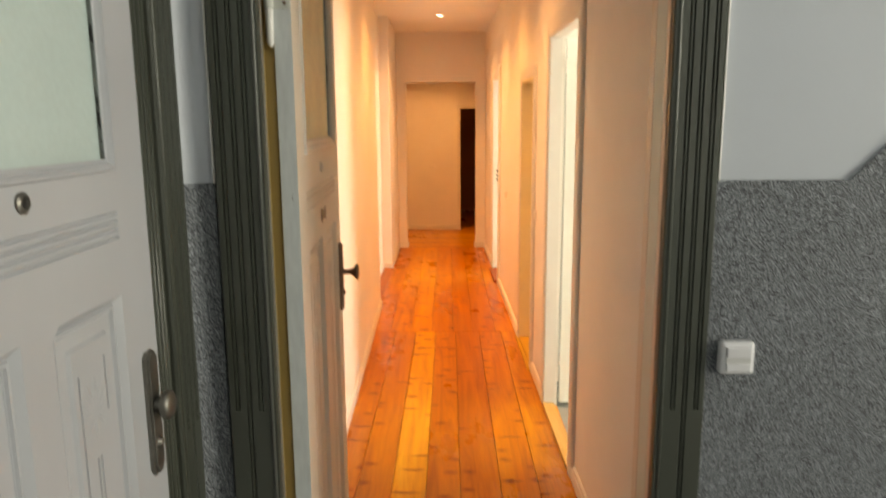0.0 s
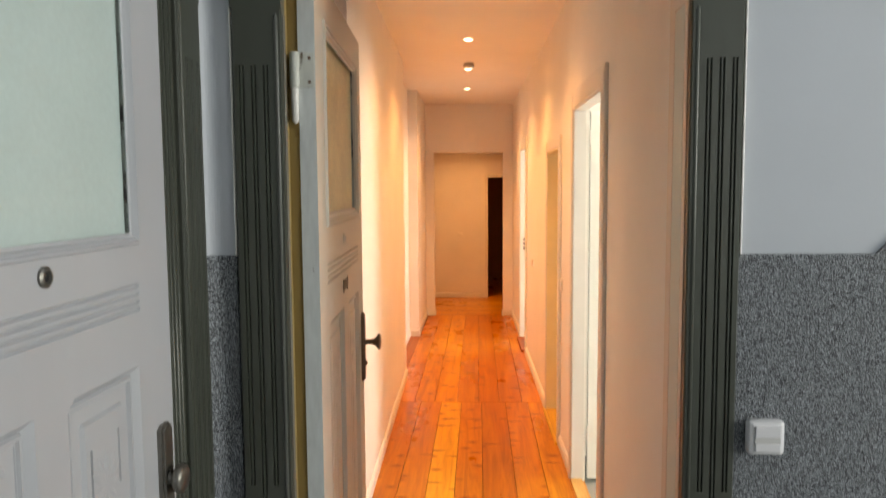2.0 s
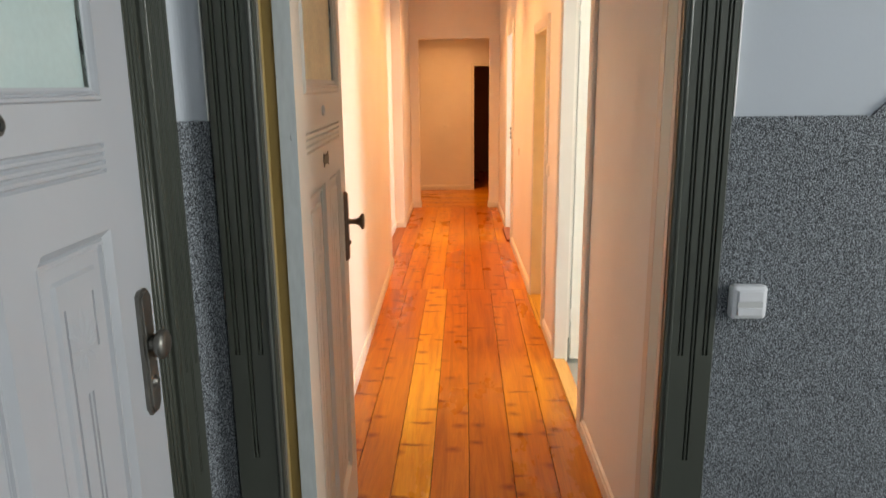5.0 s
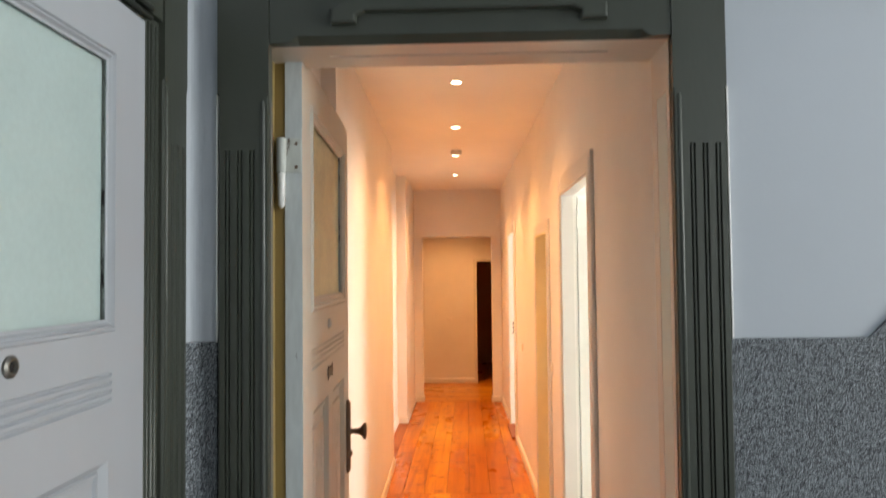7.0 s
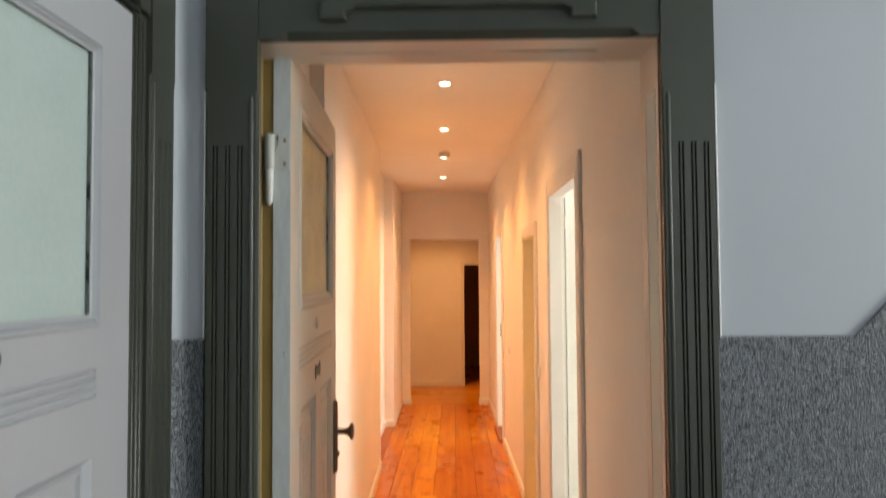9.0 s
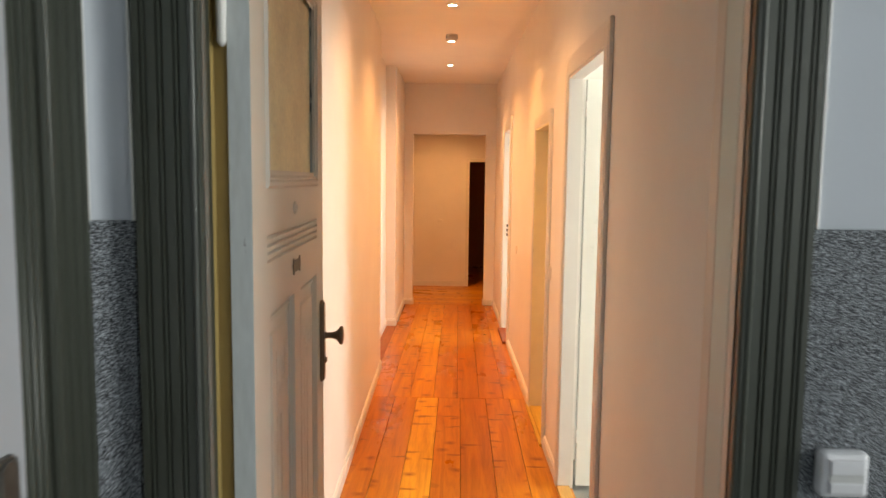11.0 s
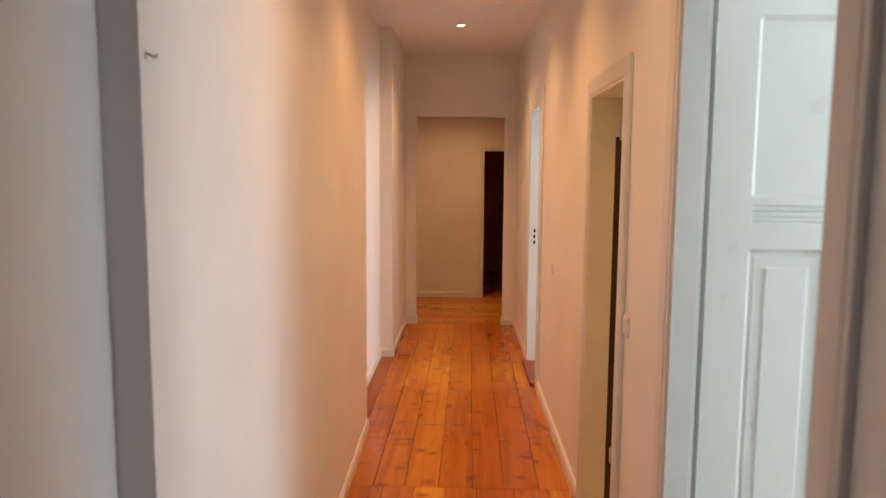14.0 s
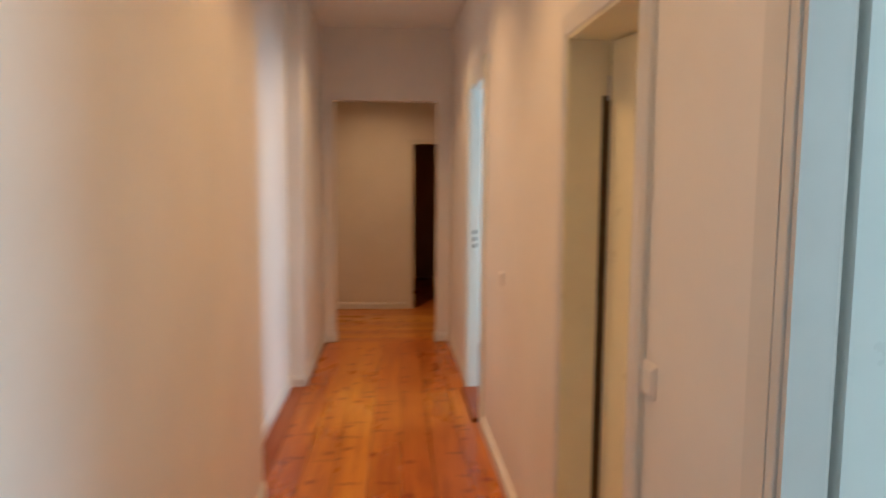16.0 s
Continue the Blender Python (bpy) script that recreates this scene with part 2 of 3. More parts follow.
M_SLOT = paint("dull brown worn plate", (0.10, 0.08, 0.05), 0.55, 0.25, 40, 200, 0.1)
# Lighter than M_OLIVE: wear plus a highlight painted into the colour.
M_BEAD = paint("worn olive edge paint with highlight", (0.10, 0.104, 0.092), 0.34, 0.15, 8, 90, 0.08)
# Dark brown standing for the shade in the small-room hinge gap.
M_GAP_SHADE = paint("dark brown hinge gap shade", (0.085, 0.055, 0.025), 0.7, 0.25, 12, 120, 0.1, stretch=(1, 1, 0.2))
M_IRON = paint("dull steel fitting", (0.20, 0.19, 0.17), 0.40, 0.2, 30, 200, 0.1, metal=0.85)
M_BLACK = paint("black hole", (0.01, 0.01, 0.01), 0.8, 0.1)
M_FLOOR = wood("orange varnished pine", (0.38, 0.113, 0.010), (0.58, 0.212, 0.016), (0.70, 0.312, 0.030))
M_FLOOR_Y = wood("yellow orange varnished pine", (0.50, 0.19, 0.014), (0.70, 0.31, 0.024), (0.79, 0.42, 0.045))
M_HALL = wood("yellow varnished pine", (0.46, 0.17, 0.015), (0.64, 0.27, 0.025), (0.74, 0.38, 0.05), along="x")
M_SILL = wood("pale pine threshold", (0.66, 0.47, 0.08), (0.78, 0.58, 0.12), (0.84, 0.66, 0.18), knots=False)
M_SILLP = wood("pale worn threshold", (0.54, 0.35, 0.11), (0.67, 0.46, 0.16), (0.75, 0.54, 0.22), rough=0.4, knots=False)
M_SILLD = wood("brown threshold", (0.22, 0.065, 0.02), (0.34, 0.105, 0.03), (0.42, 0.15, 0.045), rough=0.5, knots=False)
M_GAP = paint("dark floor gap", (0.03, 0.015, 0.008), 0.9, 0.2)
M_GREY = paint("grey room floor", (0.30, 0.31, 0.30), 0.5, 0.1, 4, 60, 0.05)
M_DARK = paint("dark brown room wall", (0.52, 0.30, 0.19), 0.8, 0.1)
M_PANE = textured_glass("rippled obscure glass", (0.50, 0.60, 0.58), 0.5, 0.04, 0.25)
M_PANE2 = textured_glass("rippled amber obscure glass", (0.74, 0.68, 0.43), 0.4, 0.14, 0.4)
M_STONE = paint("grey landing stone", (0.22, 0.22, 0.22), 0.5, 0.15, 6, 120, 0.1)
M_GLOW = glowing("lamp lens", (1.0, 0.86, 0.62), 14)
M_CLEAR = Nodes("clear window glass").mat
M_CLEAR.node_tree.nodes["Principled BSDF"].inputs["Transmission Weight"].default_value = 1.0
M_CLEAR.node_tree.nodes["Principled BSDF"].inputs["Roughness"].default_value = 0.0

# ---- mesh helpers ----


def finish(name, bm, material, smooth=False):
    bmesh.ops.recalc_face_normals(bm, faces=bm.faces)
    me = bpy.data.meshes.new(name)
    bm.to_mesh(me)
    bm.free()
    me.materials.append(material)
    for p in me.polygons:
        p.use_smooth = smooth
    return new(name, me)


def part(name, bm, material, parent, label="", smooth=False):
    ob = finish(name, bm, material, smooth)
    ob.parent = parent
    return tagged(ob, label) if label else ob


def thing(name, m, label, category, group="", kind=""):
    ob = new(name)
    ob.empty_display_size = 0.05
    ob.matrix_world = m
    return tagged(ob, label, category, group, kind)


def boxes(*spans, bevel=0.0):
    """One mesh of boxes, each x0, x1, y0, y1, z0, z1."""
    bm = bmesh.new()
    for x0, x1, y0, y1, z0, z1 in spans:
        m = Matrix.Translation(((x0 + x1) / 2, (y0 + y1) / 2, (z0 + z1) / 2)) @ Matrix.Diagonal((x1 - x0, y1 - y0, z1 - z0, 1))
        bmesh.ops.create_cube(bm, size=1, matrix=m)
    if bevel:
        bmesh.ops.bevel(bm, geom=list(bm.edges), offset=bevel, segments=2, affect="EDGES", profile=0.5)
    return bm


def prism(outline, y0, y1, bevel=0.0):
    """A polygon in x and z, extruded along y."""
    bm = bmesh.new()
    a = [bm.verts.new((x, y0, z)) for x, z in outline]
    f = bm.faces.new(a)
    r = bmesh.ops.extrude_face_region(bm, geom=[f])
    bmesh.ops.translate(bm, verts=[v for v in r["geom"] if isinstance(v, bmesh.types.BMVert)], vec=(0, y1 - y0, 0))
    if bevel:
        front = [e for e in bm.edges if all(abs(v.co.y - y0) < 1e-6 for v in e.verts)]
        bmesh.ops.bevel(bm, geom=front, offset=bevel, segments=2, affect="EDGES", profile=0.5)
    return bm


def slab(outline, z0, z1):
    """A polygon in plan, extruded upwards."""
    bm = bmesh.new()
    f = bm.faces.new([bm.verts.new((x, y, z0)) for x, y in outline])
    r = bmesh.ops.extrude_face_region(bm, geom=[f])
    bmesh.ops.translate(bm, verts=[v for v in r["geom"] if isinstance(v, bmesh.types.BMVert)], vec=(0, 0, z1 - z0))
    return bm


def lathe(profile, axis="z", steps=24):
    """A turned shape; profile: radius, height. axis z, or y (height counted towards -y)."""
    bm = bmesh.new()
    rings = []
    for r, h in profile:
        ring = []
        for i in range(steps):
            a = 2 * math.pi * i / steps
            x, y = r * math.cos(a), r * math.sin(a)
            ring.append(bm.verts.new((x, y, h) if axis == "z" else (x, -h, y)))
        rings.append(ring)
    for a, b in zip(rings, rings[1:]):
        for i in range(steps):
            j = (i + 1) % steps
            bm.faces.new((a[i], a[j], b[j], b[i]))
    bm.faces.new(rings[0])
    bm.faces.new(rings[-1])
    return bm


def relief(x0, x1, z0, z1, thick, cuts, holes=()):
    """A board in x and z, face at y = 0, with sunk (or raised, if negative) rectangles: x0, x1, z0, z1, depth, bevel; holes go through."""
    xs, zs = {x0, x1}, {z0, z1}
    for a, b, c, d, _, e in cuts:
        xs |= {a, a + e, b - e, b}
        zs |= {c, c + e, d - e, d}
    for a, b, c, d in holes:
        xs |= {a, b}
        zs |= {c, d}
    xs = sorted({round(v, 5) for v in xs if x0 - 1e-6 <= v <= x1 + 1e-6})
    zs = sorted({round(v, 5) for v in zs if z0 - 1e-6 <= v <= z1 + 1e-6})

    def depth(x, z):
        s = 0.0
        for a, b, c, d, e, f in cuts:
            s += e * max(0.0, min(1.0, min(x - a, b - x, z - c, d - z) / f))
        return s

    bm = bmesh.new()
    front = [[bm.verts.new((x, depth(x, z), z)) for z in zs] for x in xs]
    back = [[bm.verts.new((x, thick, z)) for z in zs] for x in xs]
    kept = {}
    for i in range(len(xs) - 1):
        for j in range(len(zs) - 1):
            cx, cz = (xs[i] + xs[i + 1]) / 2, (zs[j] + zs[j + 1]) / 2
            kept[i, j] = not any(a < cx < b and c < cz < d for a, b, c, d in holes)
    for (i, j), keep in kept.items():
        if not keep:
            continue
        bm.faces.new((front[i][j], front[i + 1][j], front[i + 1][j + 1], front[i][j + 1]))
        bm.faces.new((back[i][j], back[i][j + 1], back[i + 1][j + 1], back[i + 1][j]))
        for p, q, near in (((i, j), (i + 1, j), (i, j - 1)), ((i, j + 1), (i + 1, j + 1), (i, j + 1)),
                           ((i, j), (i, j + 1), (i - 1, j)), ((i + 1, j), (i + 1, j + 1), (i + 1, j))):
            if not kept.get(near, False):
                bm.faces.new((front[p[0]][p[1]], front[q[0]][q[1]], back[q[0]][q[1]], back[p[0]][p[1]]))
    bmesh.ops.delete(bm, geom=[v for v in bm.verts if not v.link_faces], context="VERTS")
    return bm


def structure(name, bm, material, label, category):
    return tagged(finish(name, bm, material), label, category, kind="structure")


# ---- the large structure ----
XL0, XR, TOP = -0.565, 0.69, 2.28          # wall beside the open leaf, wall with the doors, entrance height
# left wall: a shallow step behind the open leaf, a slightly slanting stretch, a recess, a pier
structure("wall_left_step", slab([(-0.80, 0.2), (XL0, 0.2), (XL0, 1.76), (-0.80, 1.76)], 0, CEIL), M_WALL, "cream plastered wall behind the entrance door", "wall")
structure("wall_left", slab([(-0.80, 1.76), (-0.492, 1.76), (-0.563, 4.94), (-0.80, 4.94)], 0, CEIL), M_WALL, "cream painted plaster corridor wall", "wall")
structure("wall_left_recess", slab([(-0.86, 4.94), (-0.71, 4.94), (-0.71, 6.78), (-0.86, 6.78)], 0, CEIL), M_WALL, "cream plaster wall of a shallow recess", "wall")
structure("wall_left_pier", slab([(-0.86, 6.78), (-0.60, 6.78), (-0.61, 8.205), (-0.86, 8.205)], 0, CEIL), M_WALL, "cream plaster pier beside the recess", "wall")


def wall_with_openings(name, x0, x1, y0, y1, openings, material, label):
    """Wall along y with doorways: y from, y to, height."""
    spans, y = [], y0
    for a, b, h in openings:
        spans += [(x0, x1, y, a, 0, CEIL), (x0, x1, a, b, h, CEIL)]
        y = b
    spans.append((x0, x1, y, y1, 0, CEIL))
    return structure(name, boxes(*spans), material, label, "wall")


D1 = (1.712, 2.548, 2.215)
D2 = (3.21, 3.885, 2.04)
D3 = (5.93, 6.64, 2.205)
# the wall with the doors runs slightly askew
RW = Matrix.Translation((0.698, 2.0, 0)) @ pose(0, 0, 0, 0, 0, 0.92) @ Matrix.Translation((-XR, -2.0, 0))


def askew(ob):
    ob.matrix_basis = RW @ ob.matrix_basis
    return ob


askew(wall_with_openings("wall_right", XR, XR + 0.07, 0.2, 8.205, [D1, D2, D3], M_WALL, "cream plaster corridor wall with three doorways"))
# wall between stairwell and corridor
structure("wall_entrance", boxes((-2.6, -0.362, 0.02, 0.2, 0, 3.7), (0.605, 5.1, 0.02, 0.2, 0, 3.7), (-0.362, 0.605, 0.02, 0.2, TOP + 0.015, 3.7)),
          M_STAIR, "pale lilac grey plaster stairwell wall", "wall")
structure("wall_entrance_inside", boxes((-0.565, -0.375, 0.2, 0.206, 0, CEIL), (0.62, 0.76, 0.2, 0.206, 0, CEIL), (-0.36, 0.62, 0.2, 0.206, TOP + 0.02, CEIL)),
          M_WALL, "cream plaster around the entrance inside", "wall")
# cross wall with the far opening
OX0, OX1, OZ = -0.495, 0.464, 2.276
structure("wall_cross", boxes((-2.4, OX0, 8.205, 8.33, 0, CEIL), (OX1, 1.9, 8.205, 8.33, 0, CEIL), (OX0, OX1, 8.205, 8.33, OZ, CEIL)),
          M_WALL, "cream plaster cross wall with a wide opening", "wall")
FX0, FX1, FZ = 0.28, 1.04, 1.96
structure("wall_far", boxes((-2.4, FX0, 9.89, 10.0, 0, CEIL), (FX1, 1.9, 9.89, 10.0, 0, CEIL), (FX0, FX1, 9.89, 10.0, FZ, CEIL)),
          M_WALL, "cream plaster end wall of the rear hall", "wall")
structure("wall_hall_sides", boxes((-2.5, -2.4, 8.205, 10.0, 0, CEIL), (1.9, 2.0, 8.205, 10.0, 0, CEIL)), M_WALL, "cream plaster side walls of the rear hall", "wall")
structure("ceiling", boxes((-2.5, XR + 0.1, 0.2, 8.205, CEIL, CEIL + 0.1), (-2.5, 2.0, 8.205, 10.0, CEIL, CEIL + 0.1)), M_CEIL, "cream painted flat corridor ceiling", "ceiling")
# dark room at the end
structure("wall_dark_room", boxes((-0.3, -0.2, 10.0, 12.5, 0, CEIL), (1.6, 1.7, 10.0, 12.5, 0, CEIL), (-0.3, 1.7, 12.5, 12.6, 0, CEIL), (-0.3, 1.7, 10.0, 12.6, CEIL, CEIL + 0.1)),
          M_DARK, "dark unlit room walls beyond the far doorway", "wall")
# rooms behind the corridor's doors
askew(structure("wall_bright_room", boxes((0.76, 4.3, 0.2, 0.3, 0, CEIL), (0.768, 4.3, 2.95, 3.05, 0, CEIL), (4.2, 4.3, 0.3, 1.0, 0, CEIL), (4.2, 4.3, 2.5, 2.95, 0, CEIL),
                                    (4.2, 4.3, 1.0, 2.5, 0, 0.75), (4.2, 4.3, 1.0, 2.5, 2.45, CEIL)), M_TRIM, "white walls of the daylit room", "wall"))
askew(structure("wall_bathroom", boxes((0.768, 2.6, 4.9, 5.0, 0, CEIL), (2.5, 2.6, 3.05, 4.9, 0, CEIL)), M_CREAM, "cream walls of the unlit small room", "wall"))
askew(structure("wall_back_room", boxes((0.768, 4.3, 5.0, 5.1, 0, CEIL), (0.768, 4.3, 8.1, 8.2, 0, CEIL), (4.2, 4.3, 5.1, 5.8, 0, CEIL), (4.2, 4.3, 7.2, 8.1, 0, CEIL),
                                  (4.2, 4.3, 5.8, 7.2, 0, 0.75), (4.2, 4.3, 5.8, 7.2, 2.45, CEIL)), M_TRIM, "white walls of the rear daylit room", "wall"))
structure("ceiling_rooms", boxes((0.768, 4.3, 0.2, 8.2, CEIL, CEIL + 0.1)), M_CEIL, "white ceiling of the side rooms", "ceiling")
structure("floor_rooms", boxes((0.70, 4.3, 0.2, 8.2, -0.12, -0.01)), M_GREY, "grey floor of the side rooms", "floor")
# stairwell
NY, NHALF = -0.615, 0.470                  # middle and half width of the neighbouring door
structure("wall_stairwell_left", boxes((-0.62, -0.52, -3.7, NY - NHALF - 0.01, 0, 3.7), (-0.62, -0.52, NY + NHALF + 0.01, 0.02, 0, 3.7), (-0.62, -0.52, NY - NHALF - 0.01, NY + NHALF + 0.01, 2.29, 3.7),
                                       (-1.62, -1.52, -2.2, 0.02, 0, 3.0), (-1.52, -0.62, -2.2, -2.1, 0, 3.0), (-1.62, -0.62, -2.2, 0.02, 3.0, 3.1)), M_STAIR, "pale lilac grey plaster wall of the landing", "wall")
structure("wall_stairwell_back", boxes((-0.62, 2.5, -3.7, -3.6, 0, 3.7), (3.9, 5.1, -3.7, -3.6, 0, 3.7), (2.5, 3.9, -3.7, -3.6, 0, 1.65), (2.5, 3.9, -3.7, -3.6, 3.35, 3.7)),
          M_STAIR, "pale lilac grey plaster rear wall with a landing window", "wall")
structure("wall_stairwell_right", boxes((5.0, 5.1, -3.6, -2.15, 0, 3.7), (5.0, 5.1, -0.65, 0.02, 0, 3.7), (5.0, 5.1, -2.15, -0.65, 0, 1.05), (5.0, 5.1, -2.15, -0.65, 2.95, 3.7)), M_STAIR,
          "pale lilac grey plaster wall with the landing window", "wall")
structure("ceiling_stairwell", boxes((-0.62, 5.1, -3.7, 0.2, 3.7, 3.8)), M_STAIR, "pale stairwell ceiling", "ceiling")
structure("floor_landing", boxes((-0.62, 5.1, -3.7, 0.03, -0.12, 0.0)), M_STONE, "grey stone landing floor", "floor")
WZ = 1.60


def cove(x, y, r, z0, z1):
    """Rounded plaster filling of an inner corner, from the side wall at x to the front wall at y."""
    pts = [(x, y)] + [(x + r - r * math.cos(a), y - r + r * math.sin(a)) for a in (math.pi / 2 * i / 12 for i in range(13))]
    return slab(pts, z0, z1)


structure("wall_corner", cove(-0.5197, 0.0197, 0.046, WZ, 3.7), M_STAIR, "rounded pale plaster corner of the landing", "wall")
structure("wainscot_corner", cove(-0.5119, 0.0119, 0.042, 0.0, WZ), M_SPECK, "rounded corner of the dark speckled dado", "wainscot")
structure("wainscot_right", prism([(0.705, 0), (5.0, 0), (5.0, 2.9), (2.312, 2.9), (1.012, WZ), (0.705, WZ)], 0.012, 0.0198), M_SPECK, "dark grey speckled chip plaster dado", "wainscot")
structure("wainscot_left", boxes((-0.52, -0.441, 0.012, 0.0198, 0, WZ)), M_SPECK, "dark grey speckled chip plaster dado in the corner", "wainscot")
structure("wainscot_side", boxes((-0.5198, -0.512, -0.04, 0.012, 0, WZ), (-0.5198, -0.512, -3.6, -1.27, 0, WZ)), M_SPECK, "dark grey speckled chip plaster dado beside the door", "wainscot")


# ---- entrance door casings ----
def curve(x0, z0, x1, z1, sag, steps=8):
    """Points from one place to another, bowed by sag."""
    return [(x0 + (x1 - x0) * i / steps, z0 + (z1 - z0) * i / steps + sag * 4 * (i / steps) * (1 - i / steps)) for i in range(steps + 1)]


def chamfer(lip, stop, z0, cut):
    """A sloping cut along a lower edge, running out to a stop at each end."""
    bm = bmesh.new()
    v = [bm.verts.new(c) for c in ((-lip, 0.0045, z0), (lip, 0.0045, z0), (lip - stop, 0.0045, z0 + cut), (-lip + stop, 0.0045, z0 + cut),
                                   (-lip + stop, 0.0265, z0), (lip - stop, 0.0265, z0), (-lip, 0.0298, z0), (lip, 0.0298, z0), (lip - stop, 0.0298, z0 + cut), (-lip + stop, 0.0298, z0 + cut))]
    for f in ((4, 5, 2, 3), (0, 4, 3), (5, 1, 2), (0, 6, 4), (5, 7, 1), (6, 7, 5, 4), (6, 9, 8, 7), (9, 3, 2, 8), (0, 3, 9, 6), (1, 7, 8, 2)):
        bm.faces.new([v[i] for i in f])
    return bm


def carved_casing(m, half, label, line=0.005):
    """Fluted posts with horned tops and a bowed head board; local x across, y into the wall, face at y = 0."""
    top = thing("door_casing", m, label, "door frame", "carved door casings", "structure")
    outer, z_h = half + 0.118, 2.280
    for side in (-1, 1):
        a, b = sorted((side * half, side * outer))
        inner = side * half
        cuts = []
        mid = (a + b) / 2 + side * 0.008
        for k, low in ((-0.028, 1.05), (0.0, 0.78), (0.028, 1.05)):
            for g in (-0.0035, 0.0045):
                cuts.append((mid + k + g - 0.0026, mid + k + g + 0.0026, low, 2.035, 0.0055, 0.0022))
        p, q = sorted((side * (outer - 0.005), side * (outer + 0.04)))
        cuts.append((p, q, -0.04, 2.165, 0.010, 0.005))
        p, q = sorted((side * (inner * side + 0.003), side * (inner * side - 0.04)))
        cuts.append((p, q, -0.04, 2.16, 0.006, 0.003))
        post = relief(a, b, 0, 2.40, 0.03, cuts)
        horn = [(a, 2.40), (b, 2.40)] + (curve(b, 2.497, a, 2.442, -0.008) if side > 0 else curve(b, 2.442, a, 2.497, -0.008))
        part("post", post, M_OLIVE, top)
        # The left bead takes the paler paint, standing for its highlight.
        bead = part("bead", lathe([(0.001, 0.0), (0.0055, 0.0), (0.0055, 2.135), (0.004, 2.146), (0.001, 2.151)], steps=14), M_BEAD if side < 0 else M_OLIVE, top, smooth=True)
        bead.location = (inner + side * 0.013, 0.0025, 0)
        p, q = sorted((side * (outer + 0.0003), side * (outer + line)))
        part("plaster_edge", boxes((p, q, 0.006, 0.0245, 1.6, 2.165), bevel=0.0015), M_TRIM, top, "white plaster line along the casing")
        part("horn", prism(horn, 0.0, 0.03), M_OLIVE, top)
    sh = half - 0.108
    lip, cut = half - 0.045, 0.015
    outline = [(-half, z_h), (-lip, z_h), (-lip + 0.02, z_h + cut), (lip - 0.02, z_h + cut), (lip, z_h), (half, z_h)] + curve(half, 2.440, sh, 2.402, -0.007) + [(sh - 0.012, 2.388)]
    outline += curve(sh - 0.014, 2.390, -(sh - 0.014), 2.390, 0.077, 20) + [(-sh + 0.012, 2.388)] + curve(-sh, 2.402, -half, 2.440, -0.007)
    for side in (-1, 1):
        for x0, z0, x1, z1 in ((half, 2.442, outer, 2.497), (sh, 2.402, half, 2.440)):
            low = curve(side * x0, z0, side * x1, z1, -0.008, 24)
            high = [(x, z + 0.0030 + 0.0016 * math.sin(2.4 * i + side) + 0.0012 * math.sin(5.3 * i + 2 * z0)) for i, (x, z) in enumerate(low)]
            part("plaster_seam", prism(low + high[::-1], 0.010, 0.028), M_STAIR, top, "ragged white plaster seam along the casing top")
    part("head", prism(outline, 0.004, 0.03, 0.0015), M_OLIVE, top)
    part("head_chamfer", chamfer(lip, 0.02, z_h, cut), M_OLIVE, top, "stopped chamfer along the lower edge of the head")
    w = half * 0.683

    def arch(hw, z_low):
        """The bowed plaque outline down to z_low."""
        pts = [p for p in curve(-w, 2.352, w, 2.352, 0.084, 28) if p[1] > z_low and abs(p[0]) <= hw]
        return [(-hw, z_low), (hw, z_low)] + [(x, z) for x, z in reversed(pts)]

    foot = 0.058
    base = [(-w, 2.318), (-w + foot, 2.318), (-w + foot, 2.335), (-w + foot + 0.02, 2.345), (w - foot - 0.02, 2.345), (w - foot, 2.335), (w - foot, 2.318), (w, 2.318)]
    base += list(reversed(curve(-w, 2.352, w, 2.352, 0.084, 28)))
    part("plaque", prism(base, -0.016, 0.005, 0.006), M_OLIVE, top)
    part("plaque_step", prism(arch(w * 0.74, 2.388), -0.024, -0.0155, 0.0025), M_OLIVE, top)
    part("plaque_step", prism(arch(w * 0.50, 2.408), -0.031, -0.0235, 0.0025), M_OLIVE, top)
    return top


CX, HALF = 0.1365, 0.4555
carved_casing(pose(CX, 0, 0), HALF, "dark olive grey carved wooden casing of the open entrance door")
carved_casing(pose(-0.495, NY, 0, 0, 0, 90), NHALF, "dark olive grey carved wooden casing of the closed neighbouring door", 0.012)

# linings of the entrance
lin = thing("door_lining", pose(CX, 0, 0), "cream gloss wooden lining of the entrance opening", "door frame", kind="structure")
part("lining_board", relief(-0.18, -0.02, 0, TOP, 0.012, [(-0.14, -0.055, 0.15, 2.17, 0.004, 0.004)]), M_LINING, lin).matrix_local = pose(HALF, 0, 0, 0, 0, 90) @ Matrix.Diagonal((-1, -1, 1, 1))
part("outer_lining", boxes((-HALF - 0.04, -HALF - 0.027, 0.03, 0.132, 0, TOP), bevel=0.002), M_OLIVE, lin, "dark olive outer half of the lining")
part("lining_board", boxes((-HALF - 0.04, -HALF - 0.028, 0.132, 0.275, 0, TOP)), M_OCHRE, lin, "ochre painted lining board")
part("rebate_board", boxes((-HALF - 0.0278, -HALF - 0.0005, 0.153, 0.19, 0, TOP)), M_OCHRE, lin, "ochre painted rebate behind the hinges")
